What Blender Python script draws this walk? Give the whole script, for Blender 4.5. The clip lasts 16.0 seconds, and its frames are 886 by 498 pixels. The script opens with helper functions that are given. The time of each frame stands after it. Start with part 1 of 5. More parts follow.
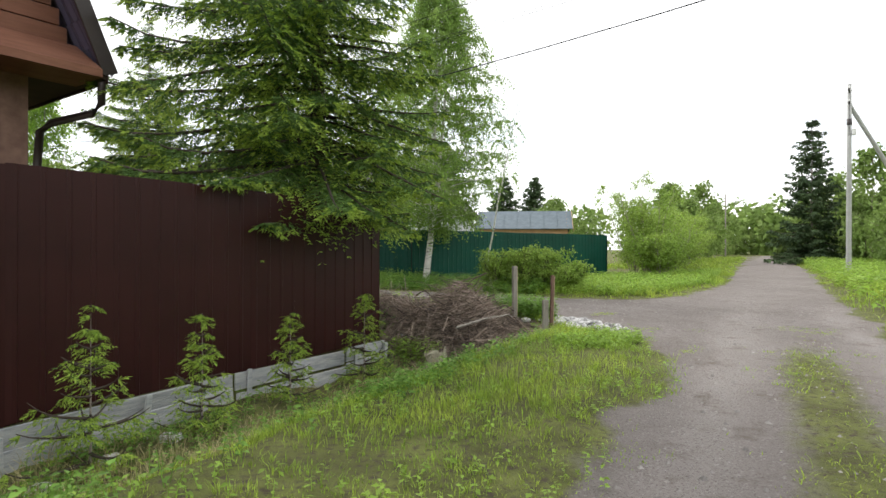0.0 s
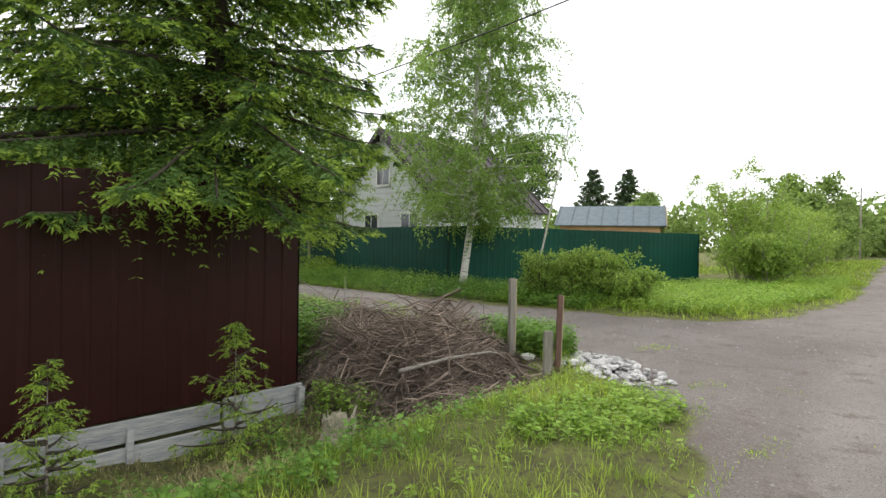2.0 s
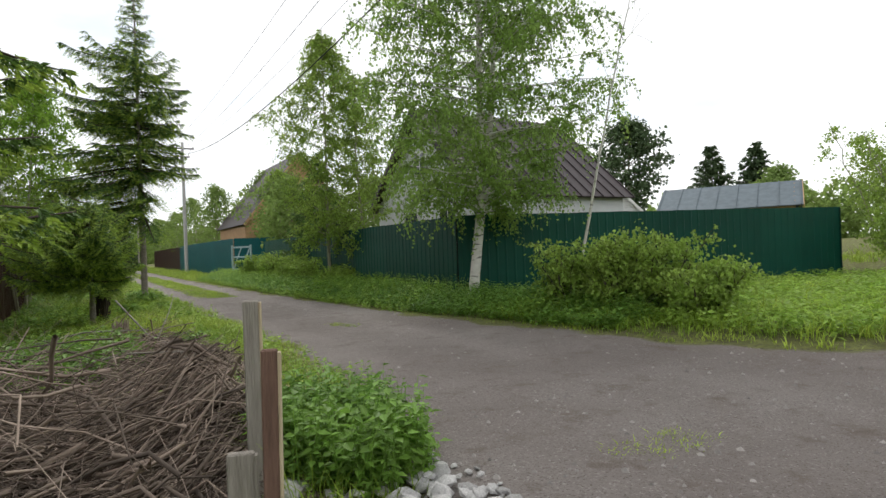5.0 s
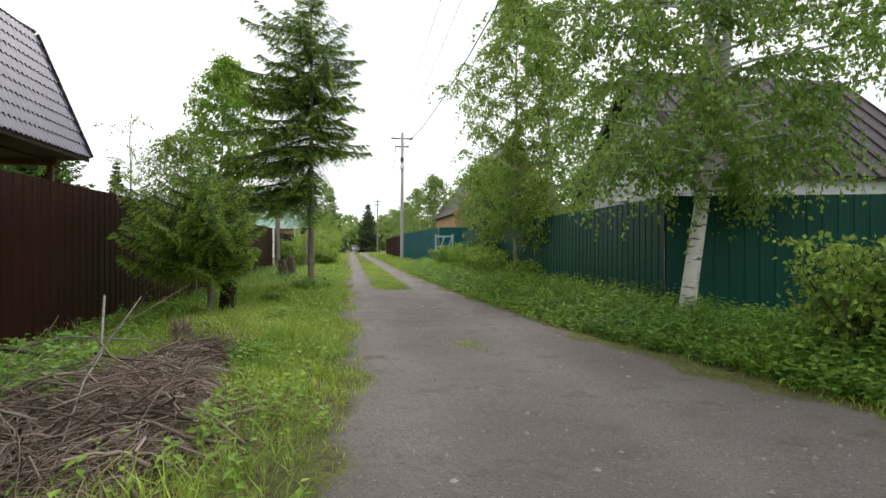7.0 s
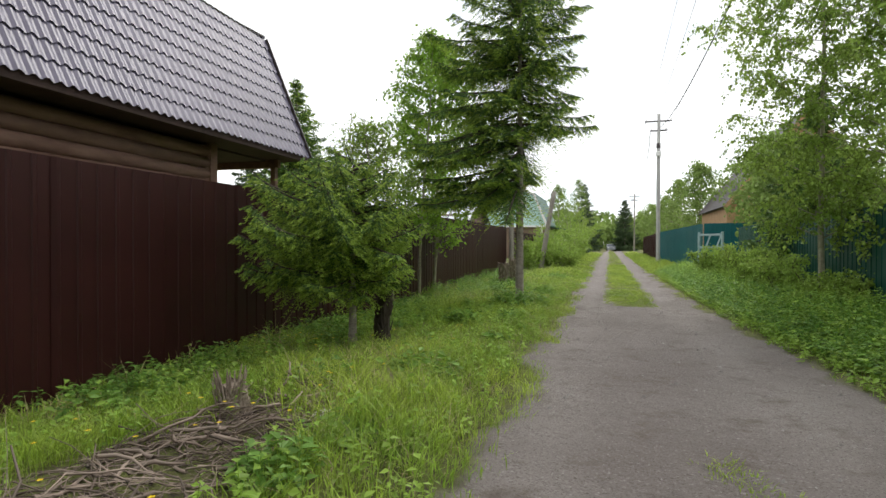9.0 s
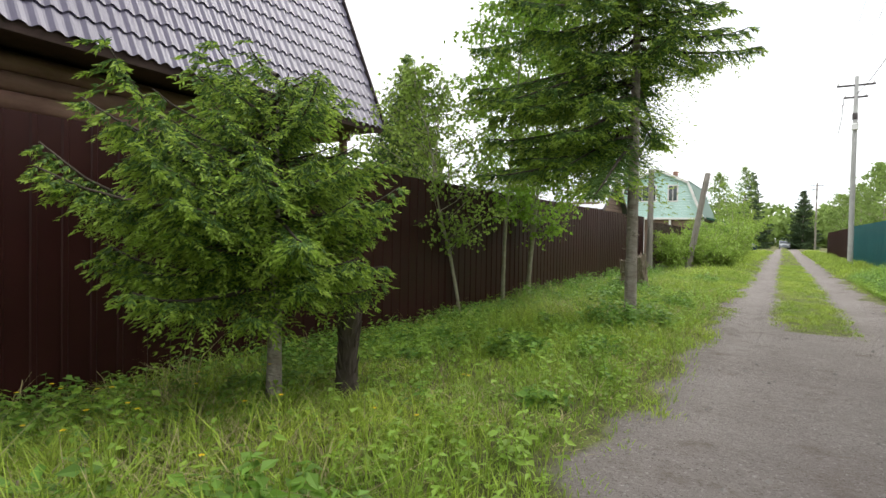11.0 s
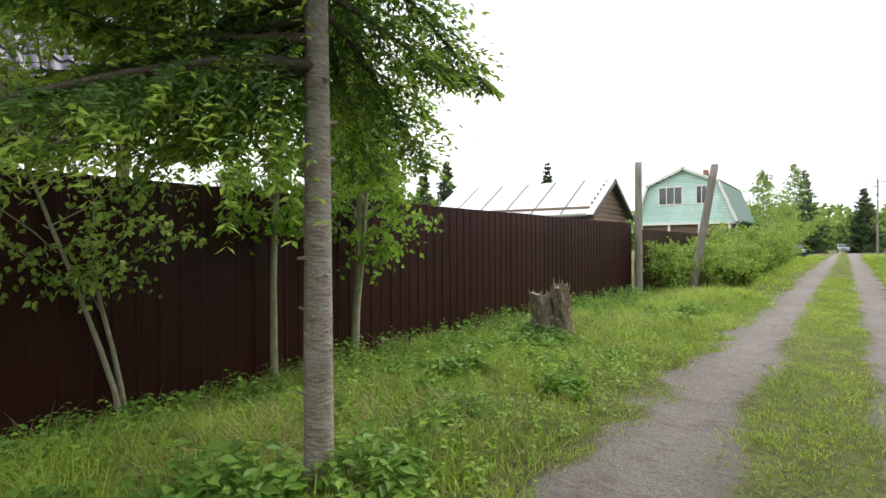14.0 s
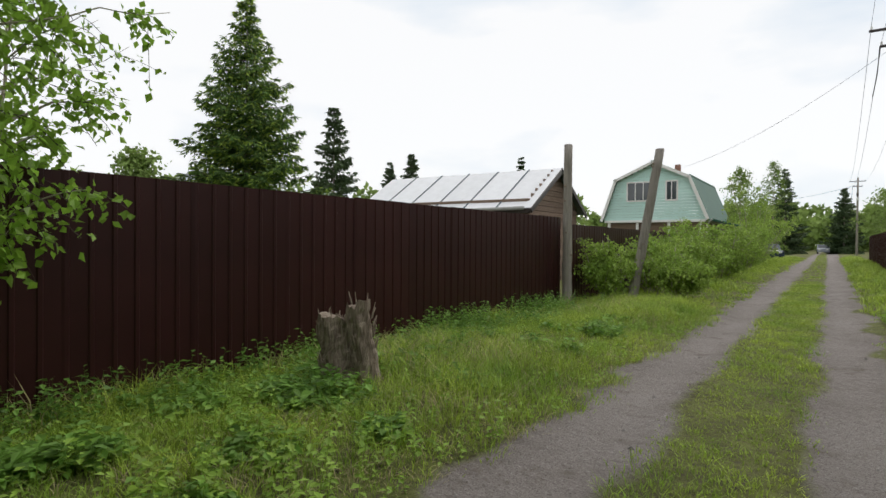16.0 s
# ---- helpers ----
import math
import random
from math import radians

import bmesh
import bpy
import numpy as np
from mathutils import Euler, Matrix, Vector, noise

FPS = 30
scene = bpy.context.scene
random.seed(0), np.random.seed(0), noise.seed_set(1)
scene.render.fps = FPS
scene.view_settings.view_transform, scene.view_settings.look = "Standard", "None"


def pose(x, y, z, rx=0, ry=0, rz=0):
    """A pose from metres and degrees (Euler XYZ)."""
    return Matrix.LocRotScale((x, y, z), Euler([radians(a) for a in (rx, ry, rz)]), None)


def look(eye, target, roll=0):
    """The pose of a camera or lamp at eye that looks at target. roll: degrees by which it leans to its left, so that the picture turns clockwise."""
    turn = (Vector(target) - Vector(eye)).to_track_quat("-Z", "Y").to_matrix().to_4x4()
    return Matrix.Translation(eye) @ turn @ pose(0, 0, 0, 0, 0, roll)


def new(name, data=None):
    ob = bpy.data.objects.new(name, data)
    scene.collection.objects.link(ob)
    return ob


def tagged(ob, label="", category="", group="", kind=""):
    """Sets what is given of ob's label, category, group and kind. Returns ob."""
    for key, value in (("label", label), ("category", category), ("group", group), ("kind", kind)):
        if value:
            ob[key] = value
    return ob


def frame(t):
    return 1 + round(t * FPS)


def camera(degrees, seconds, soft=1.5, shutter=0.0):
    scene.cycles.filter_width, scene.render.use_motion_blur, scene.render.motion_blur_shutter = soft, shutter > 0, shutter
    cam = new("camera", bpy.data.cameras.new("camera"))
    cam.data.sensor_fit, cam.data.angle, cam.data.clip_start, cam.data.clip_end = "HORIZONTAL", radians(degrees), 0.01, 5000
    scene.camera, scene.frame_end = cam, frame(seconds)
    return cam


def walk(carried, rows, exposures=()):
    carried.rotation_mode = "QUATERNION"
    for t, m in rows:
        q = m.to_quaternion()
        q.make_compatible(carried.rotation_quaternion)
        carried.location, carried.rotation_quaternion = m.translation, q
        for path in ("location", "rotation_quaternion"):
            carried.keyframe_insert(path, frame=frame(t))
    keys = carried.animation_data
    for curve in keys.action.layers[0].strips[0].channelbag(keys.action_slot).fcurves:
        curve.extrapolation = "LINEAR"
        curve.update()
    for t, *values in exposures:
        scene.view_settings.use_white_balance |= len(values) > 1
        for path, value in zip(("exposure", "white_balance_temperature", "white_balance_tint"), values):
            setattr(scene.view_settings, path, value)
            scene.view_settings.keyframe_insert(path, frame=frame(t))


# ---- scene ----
# ---- camera ----
cam = camera(75.0, 16.0)
PATH = [
    (0, (1.987, 0.463, 1.256), (3.598, 1.648, 1.254), 0.2),
    (0.5, (2.893, 0.64, 1.276), (4.456, 1.888, 1.267), 0.9),
    (1, (3.75, 0.819, 1.29), (5.253, 2.139, 1.278), 0.9),
    (1.5, (4.539, 0.848, 1.271), (5.973, 2.242, 1.265), 0.4),
    (2, (5.286, 0.938, 1.366), (6.671, 2.381, 1.346), 1.0),
    (2.5, (6.157, 1.102, 1.312), (7.499, 2.585, 1.297), 0.6),
    (3, (6.942, 1.367, 1.255), (8.257, 2.874, 1.252), 0.8),
    (5.3, (10.317, 2.524, 1.182), (11.289, 4.272, 1.18), -1.5),
    (5.5, (10.539, 2.656, 1.211), (11.44, 4.442, 1.21), -0.6),
    (6, (11.073, 3.2, 1.199), (11.712, 5.095, 1.198), -0.6),
    (6.5, (11.626, 3.983, 1.149), (12.098, 5.926, 1.141), -0.6),
    (7, (12.065, 4.803, 1.131), (12.383, 6.778, 1.124), 0.1),
    (7.5, (12.37, 5.552, 1.155), (12.55, 7.544, 1.145), 0.2),
    (8, (12.555, 6.245, 1.222), (12.478, 8.244, 1.21), 0.3),
    (8.5, (12.68, 7.131, 1.23), (12.291, 9.093, 1.212), 0.2),
    (9, (12.772, 7.93, 1.231), (12.22, 9.852, 1.216), 0.1),
    (9.2, (12.789, 8.267, 1.186), (12.154, 10.163, 1.166), 0.1),
    (11.3, (12.805, 11.826, 1.169), (11.757, 13.529, 1.143), 0.3),
    (11.5, (12.842, 12.224, 1.187), (11.779, 13.918, 1.176), -0.3),
    (12, (12.938, 13.088, 1.296), (11.86, 14.772, 1.274), 0.0),
    (12.5, (13.036, 14.042, 1.284), (11.922, 15.703, 1.273), -0.3),
    (13, (13.161, 14.922, 1.316), (12.04, 16.578, 1.308), -0.4),
    (13.5, (13.23, 15.852, 1.362), (12.09, 17.495, 1.349), -0.2),
    (14, (13.421, 16.651, 1.374), (12.277, 18.292, 1.365), -0.3),
    (14.5, (13.486, 17.487, 1.397), (12.353, 19.135, 1.38), 0.3),
    (15, (13.653, 18.376, 1.362), (12.523, 20.026, 1.356), -0.4),
    (15.5, (13.649, 19.317, 1.32), (12.522, 20.969, 1.316), -0.5),
    (16, (13.755, 20.138, 1.388), (12.646, 21.802, 1.365), 0.4),
]
walk(cam, [(t, look(eye, target, roll)) for t, eye, target, roll in PATH],
     [(0, 0.55), (3, 0.56), (5.3, 0.04), (7, 0.2), (9, 0.28), (11.3, 0.68), (12.5, 0.82), (14, 0.64), (15, 0.3), (16, -0.22)])

# ---- light ----
SUN_EL, SUN_AZ = radians(48), radians(200)
world = bpy.data.worlds.new("overcast")
scene.world = world
world.use_nodes = True
wn, wl = world.node_tree.nodes, world.node_tree.links
wn.clear()
w_out = wn.new("ShaderNodeOutputWorld")
sky = wn.new("ShaderNodeTexSky")
sky.sky_type, sky.sun_disc, sky.sun_elevation, sky.sun_rotation = "NISHITA", False, SUN_EL, SUN_AZ
bg_sky = wn.new("ShaderNodeBackground")
bg_sky.inputs["Strength"].default_value = 0.15
wl.new(sky.outputs[0], bg_sky.inputs["Color"])
w_co = wn.new("ShaderNodeTexCoord")
w_map = wn.new("ShaderNodeMapping")
w_map.inputs["Scale"].default_value = (1.6, 1.6, 5.0)
w_noise = wn.new("ShaderNodeTexNoise")
w_noise.inputs["Scale"].default_value, w_noise.inputs["Detail"].default_value = 1.7, 6
w_ramp = wn.new("ShaderNodeValToRGB")
w_ramp.color_ramp.elements[0].position, w_ramp.color_ramp.elements[0].color = 0.28, (0.78, 0.85, 0.92, 1)
w_ramp.color_ramp.elements[1].position, w_ramp.color_ramp.elements[1].color = 0.46, (1.0, 1.0, 1.0, 1)
bg_cloud = wn.new("ShaderNodeBackground")
bg_cloud.inputs["Strength"].default_value = 1.2
w_mix = wn.new("ShaderNodeMixShader")
w_mix.inputs[0].default_value = 0.92
wl.new(w_co.outputs["Generated"], w_map.inputs[0])
wl.new(w_map.outputs[0], w_noise.inputs["Vector"])
wl.new(w_noise.outputs["Fac"], w_ramp.inputs[0])
wl.new(w_ramp.outputs[0], bg_cloud.inputs["Color"])
wl.new(bg_sky.outputs[0], w_mix.inputs[1])
wl.new(bg_cloud.outputs[0], w_mix.inputs[2])
wl.new(w_mix.outputs[0], w_out.inputs[0])
sun = new("sun", bpy.data.lights.new("sun", "SUN"))
sun.data.energy, sun.data.angle, sun.data.color = 1.5, radians(25), (1.0, 0.96, 0.9)
sun.matrix_world = pose(0, 0, 30, 90 - 48, 0, 160)

# ---- materials ----
def mat(name, color, rough=0.8, metal=0.0, vary=0.25, scale=3.0, bump=0.0, bump_scale=40.0, second=None,
        stretch=(1, 1, 1), translucent=0.0, island=0.0, objvary=0.0, spec=0.3, detail=6):
    m = bpy.data.materials.new(name)
    m.use_nodes = True
    n, l = m.node_tree.nodes, m.node_tree.links
    b = n["Principled BSDF"]
    b.inputs["Roughness"].default_value = rough
    b.inputs["Metallic"].default_value = metal
    b.inputs["Specular IOR Level"].default_value = spec
    co = n.new("ShaderNodeTexCoord")
    mp = n.new("ShaderNodeMapping")
    mp.inputs["Scale"].default_value = stretch
    l.new(co.outputs["Object"], mp.inputs[0])
    tex = n.new("ShaderNodeTexNoise")
    tex.inputs["Scale"].default_value, tex.inputs["Detail"].default_value = scale, detail
    tex.inputs["Roughness"].default_value = 0.65
    l.new(mp.outputs[0], tex.inputs["Vector"])
    ramp = n.new("ShaderNodeMapRange")
    ramp.inputs[1].default_value, ramp.inputs[2].default_value = 0.3, 0.7
    l.new(tex.outputs["Fac"], ramp.inputs[0])
    mix = n.new("ShaderNodeMix")
    mix.data_type = "RGBA"
    dark = tuple(c * (1 - vary) for c in color)
    two = second or tuple(min(1, c * (1 + vary)) for c in color)
    mix.inputs[6].default_value = (*(color if second else dark), 1)
    mix.inputs[7].default_value = (*two, 1)
    l.new(ramp.outputs[0], mix.inputs[0])
    out = mix.outputs[2]
    if island or objvary:
        src = n.new("ShaderNodeNewGeometry").outputs["Random Per Island"] if island else n.new("ShaderNodeObjectInfo").outputs["Random"]
        k = island or objvary
        rr = n.new("ShaderNodeMapRange")
        rr.inputs[3].default_value, rr.inputs[4].default_value = 1 - k, 1 + k
        l.new(src, rr.inputs[0])
        mul = n.new("ShaderNodeVectorMath")
        mul.operation = "SCALE"
        l.new(out, mul.inputs[0])
        l.new(rr.outputs[0], mul.inputs["Scale"])
        out = mul.outputs[0]
    l.new(out, b.inputs["Base Color"])
    if bump:
        bt = n.new("ShaderNodeTexNoise")
        bt.inputs["Scale"].default_value, bt.inputs["Detail"].default_value = bump_scale, 5
        l.new(mp.outputs[0], bt.inputs["Vector"])
        bp = n.new("ShaderNodeBump")
        bp.inputs["Strength"].default_value, bp.inputs["Distance"].default_value = bump, 0.02
        l.new(bt.outputs["Fac"], bp.inputs["Height"])
        l.new(bp.outputs[0], b.inputs["Normal"])
    if translucent:
        tr = n.new("ShaderNodeBsdfTranslucent")
        l.new(out, tr.inputs["Color"])
        ms = n.new("ShaderNodeMixShader")
        ms.inputs[0].default_value = translucent
        l.new(b.outputs[0], ms.inputs[1])
        l.new(tr.outputs[0], ms.inputs[2])
        l.new(ms.outputs[0], n["Material Output"].inputs[0])
    return m


M_GRASS = mat("grass_blades", (0.17, 0.30, 0.035), 0.55, vary=0.3, scale=0.9, second=(0.43, 0.53, 0.08), translucent=0.45, island=0.4)
M_DRYGRASS = mat("dry_grass", (0.36, 0.32, 0.16), 0.8, scale=2, translucent=0.3, island=0.4)
M_WEED = mat("weed_leaves", (0.11, 0.23, 0.04), 0.5, scale=1.2, second=(0.21, 0.36, 0.06), translucent=0.4, island=0.35)
M_WEEDL = mat("bright_weed_leaves", (0.21, 0.36, 0.05), 0.5, scale=1.2, second=(0.33, 0.47, 0.08), translucent=0.45, island=0.3)
M_BIRCHLEAF = mat("birch_leaves", (0.18, 0.31, 0.06), 0.5, scale=0.7, second=(0.32, 0.46, 0.11), translucent=0.5, island=0.3)
M_SHRUB = mat("shrub_leaves", (0.19, 0.31, 0.05), 0.55, scale=0.8, second=(0.36, 0.48, 0.10), translucent=0.4, island=0.35)
M_ASPEN = mat("aspen_leaves", (0.20, 0.36, 0.04), 0.45, scale=0.9, second=(0.30, 0.47, 0.065), translucent=0.45, island=0.3)
M_FARLEAF = mat("far_leaves", (0.16, 0.25, 0.06), 0.7, scale=0.15, second=(0.29, 0.39, 0.11), translucent=0.35, island=0.3)
M_NEEDLE = mat("spruce_needles", (0.07, 0.135, 0.036), 0.6, scale=0.9, second=(0.14, 0.24, 0.055), translucent=0.25, island=0.35)
M_TIP = mat("spruce_new_growth", (0.25, 0.38, 0.05), 0.55, scale=1.2, second=(0.36, 0.48, 0.08), translucent=0.4, island=0.3)
M_FARNEEDLE = mat("far_needles", (0.05, 0.09, 0.04), 0.7, scale=0.4, second=(0.10, 0.15, 0.06), translucent=0.1, island=0.3)
M_BARK = mat("spruce_bark", (0.22, 0.18, 0.155), 0.95, scale=9, second=(0.40, 0.36, 0.32), bump=1.0, bump_scale=26, stretch=(1, 1, 2.2))
M_TWIG = mat("dead_twigs", (0.10, 0.074, 0.058), 0.95, scale=2, second=(0.30, 0.24, 0.195), island=0.6)
M_DARKTWIG = mat("dark_twig_bark", (0.075, 0.06, 0.048), 0.95, scale=6)
M_PALEBARK = mat("sapling_bark", (0.22, 0.20, 0.13), 0.9, scale=14, second=(0.40, 0.38, 0.29), bump=0.4, bump_scale=40)
M_WEATHERED = mat("weathered_wood", (0.20, 0.18, 0.155), 0.95, scale=7, second=(0.36, 0.33, 0.29), bump=0.7, bump_scale=30, stretch=(4, 4, 0.35))
M_FRESHWOOD = mat("pale_sawn_wood", (0.40, 0.32, 0.21), 0.9, scale=8, second=(0.55, 0.47, 0.33), bump=0.3, stretch=(5, 5, 0.4))
M_RUSTWOOD = mat("brown_painted_wood", (0.10, 0.06, 0.045), 0.85, scale=9, second=(0.22, 0.13, 0.10), bump=0.6, stretch=(4, 4, 0.4))
M_BOARD = mat("grey_board", (0.24, 0.26, 0.28), 0.9, scale=5, second=(0.50, 0.50, 0.48), bump=0.5, bump_scale=25, stretch=(0.6, 4, 4), objvary=0.15)
M_STUMP = mat("rotten_stump_wood", (0.12, 0.085, 0.062), 0.95, scale=11, second=(0.36, 0.30, 0.24), bump=1.0, bump_scale=22, stretch=(3, 3, 0.5))
M_BROWNSTEEL = mat("brown_painted_steel", (0.031, 0.0088, 0.0082), 0.42, scale=1.2, vary=0.25, objvary=0.10, spec=0.2, bump=0.05, bump_scale=3)
M_GREENSTEEL = mat("green_painted_steel", (0.004, 0.058, 0.041), 0.45, scale=1.0, vary=0.2, objvary=0.10, spec=0.25)
M_TEALSTEEL = mat("teal_painted_steel", (0.007, 0.092, 0.10), 0.5, scale=1.0, vary=0.15, objvary=0.06, spec=0.2)
M_ROOFTILE = mat("purple_brown_roof_steel", (0.098, 0.086, 0.138), 0.4, scale=0.8, vary=0.10, spec=0.5)
M_BROWNLOG = mat("brown_stained_log", (0.16, 0.088, 0.066), 0.7, scale=5, second=(0.28, 0.17, 0.13), bump=0.35, bump_scale=12, stretch=(1, 0.3, 1), objvary=0.15)
M_BROWNBOARD = mat("brown_stained_board", (0.15, 0.062, 0.038), 0.7, scale=5, second=(0.23, 0.105, 0.068), bump=0.2, stretch=(0.4, 1, 3), objvary=0.15)
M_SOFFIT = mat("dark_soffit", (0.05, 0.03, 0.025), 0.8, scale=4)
M_DARKMETAL = mat("dark_brown_metal", (0.03, 0.02, 0.018), 0.4, spec=0.5)
M_CONCRETE = mat("concrete_pole", (0.34, 0.34, 0.33), 0.9, scale=4, second=(0.46, 0.46, 0.44), bump=0.2)
M_WHITEWALL = mat("white_siding", (0.66, 0.67, 0.68), 0.7, scale=2, vary=0.06, objvary=0.04)
M_MINT = mat("mint_siding", (0.53, 0.75, 0.70), 0.7, scale=1.5, vary=0.06, objvary=0.04)
M_WHITEPAINT = mat("white_trim", (0.78, 0.78, 0.76), 0.6, vary=0.05)
M_ROOFGREEN = mat("green_roof_steel", (0.035, 0.11, 0.075), 0.5, vary=0.15)
M_ROOFBROWN = mat("dark_brown_roof_steel", (0.048, 0.036, 0.038), 0.5, vary=0.2, objvary=0.12)
M_ROOFGREY = mat("grey_roof_sheet", (0.11, 0.14, 0.16), 0.7, vary=0.2)
M_ROOFWHITE = mat("pale_roof_sheet", (0.74, 0.75, 0.77), 0.45, vary=0.06, objvary=0.05)
M_SHEDWOOD = mat("old_shed_boards", (0.17, 0.115, 0.085), 0.9, scale=5, second=(0.27, 0.20, 0.15), bump=0.3, stretch=(0.4, 0.4, 4), objvary=0.2)
M_YELLOWWOOD = mat("new_pine_boards", (0.48, 0.30, 0.16), 0.8, vary=0.15, objvary=0.1)
M_GLASS = mat("window_glass", (0.05, 0.06, 0.07), 0.06, spec=0.8, vary=0.1)
M_STONE = mat("rubble_stone", (0.40, 0.39, 0.38), 0.95, scale=6, second=(0.70, 0.69, 0.68), bump=0.7, bump_scale=25, objvary=0.35, island=0.0)
M_PEBBLE = mat("pebbles", (0.21, 0.19, 0.18), 0.95, scale=6, second=(0.34, 0.32, 0.30), island=0.35)
M_RUBBER = mat("tyre_rubber", (0.02, 0.02, 0.02), 0.8)
M_CARWHITE = mat("white_car_paint", (0.75, 0.75, 0.75), 0.25, spec=0.6, vary=0.03)
M_CARDARK = mat("dark_blue_car_paint", (0.03, 0.045, 0.08), 0.25, spec=0.6, vary=0.05)
M_CARGREY = mat("grey_car_paint", (0.25, 0.28, 0.32), 0.3, spec=0.6, vary=0.05)
M_CABLE = mat("black_cable", (0.012, 0.012, 0.012), 0.6)
M_GREYPAINT = mat("blue_grey_gate_paint", (0.30, 0.40, 0.42), 0.6, vary=0.15)
M_PETAL = mat("yellow_petals", (0.75, 0.55, 0.02), 0.6, translucent=0.3, vary=0.1)
M_CHIMNEY = mat("chimney_brick", (0.30, 0.16, 0.12), 0.9, vary=0.3)


def ground_material():
    m = bpy.data.materials.new("ground_dirt_and_turf")
    m.use_nodes = True
    n, l = m.node_tree.nodes, m.node_tree.links
    b = n["Principled BSDF"]
    b.inputs["Roughness"].default_value = 0.95
    b.inputs["Specular IOR Level"].default_value = 0.2
    co = n.new("ShaderNodeTexCoord")

    def noise_at(scale, detail=6, rough=0.6):
        t = n.new("ShaderNodeTexNoise")
        t.inputs["Scale"].default_value, t.inputs["Detail"].default_value, t.inputs["Roughness"].default_value = scale, detail, rough
        l.new(co.outputs["Object"], t.inputs["Vector"])
        return t.outputs["Fac"]

    def blend(fac, a, c, lo=0.35, hi=0.65):
        r = n.new("ShaderNodeMapRange")
        r.inputs[1].default_value, r.inputs[2].default_value = lo, hi
        l.new(fac, r.inputs[0])
        x = n.new("ShaderNodeMix")
        x.data_type = "RGBA"
        for i, v in ((6, a), (7, c)):
            if isinstance(v, tuple):
                x.inputs[i].default_value = (*v, 1)
            else:
                l.new(v, x.inputs[i])
        l.new(r.outputs[0], x.inputs[0])
        return x.outputs[2]

    dirt = blend(noise_at(0.5), (0.185, 0.160, 0.147), (0.245, 0.220, 0.205))
    track = n.new("ShaderNodeAttribute")
    track.attribute_name = "worn_track"
    dirt = blend(track.outputs["Fac"], dirt, (0.335, 0.305, 0.285), 0.0, 1.3)
    dirt = blend(noise_at(38, 4, 0.7), dirt, (0.40, 0.375, 0.355), 0.56, 0.74)
    dirt = blend(noise_at(70, 3, 0.6), (0.12, 0.10, 0.09), dirt, 0.32, 0.46)
    dirt = blend(noise_at(2.4, 8, 0.75), (0.15, 0.122, 0.105), dirt, 0.32, 0.47)
    soil = blend(noise_at(2.5), (0.10, 0.105, 0.038), (0.18, 0.20, 0.06))
    soil = blend(noise_at(18), (0.085, 0.07, 0.05), soil, 0.35, 0.5)
    mask = n.new("ShaderNodeAttribute")
    mask.attribute_name = "bare"
    add = n.new("ShaderNodeMath")
    add.operation = "MULTIPLY_ADD"
    l.new(noise_at(4.5, 8, 0.7), add.inputs[0])
    add.inputs[1].default_value = 0.55
    l.new(mask.outputs["Fac"], add.inputs[2])
    color = blend(add.outputs[0], soil, dirt, 0.62, 0.92)
    l.new(color, b.inputs["Base Color"])
    bt, bt2 = noise_at(55, 6, 0.7), noise_at(9, 6)
    s = n.new("ShaderNodeMath")
    s.operation = "MULTIPLY_ADD"
    l.new(bt2, s.inputs[0])
    s.inputs[1].default_value = 2.2
    l.new(bt, s.inputs[2])
    bp = n.new("ShaderNodeBump")
    bp.inputs["Strength"].default_value, bp.inputs["Distance"].default_value = 0.9, 0.03
    l.new(s.outputs[0], bp.inputs["Height"])
    l.new(bp.outputs[0], b.inputs["Normal"])
    return m


def birch_bark():
    m = mat("birch_bark", (0.50, 0.48, 0.44), 0.8, scale=6, second=(0.68, 0.66, 0.62), bump=0.3, bump_scale=20)
    n, l = m.node_tree.nodes, m.node_tree.links
    b = n["Principled BSDF"]
    src = b.inputs["Base Color"].links[0].from_socket
    co = n.new("ShaderNodeTexCoord")
    mp = n.new("ShaderNodeMapping")
    mp.inputs["Scale"].default_value = (2.5, 2.5, 16)
    t = n.new("ShaderNodeTexNoise")
    t.inputs["Scale"].default_value, t.inputs["Detail"].default_value = 1.6, 4
    r = n.new("ShaderNodeMapRange")
    r.inputs[1].default_value, r.inputs[2].default_value = 0.58, 0.66
    x = n.new("ShaderNodeMix")
    x.data_type = "RGBA"
    x.inputs[7].default_value = (0.05, 0.045, 0.04, 1)
    l.new(co.outputs["Object"], mp.inputs[0])
    l.new(mp.outputs[0], t.inputs["Vector"])
    l.new(t.outputs["Fac"], r.inputs[0])
    l.new(r.outputs[0], x.inputs[0])
    l.new(src, x.inputs[6])
    l.new(x.outputs[2], b.inputs["Base Color"])
    return m


M_GROUND, M_BIRCHBARK = ground_material(), birch_bark()


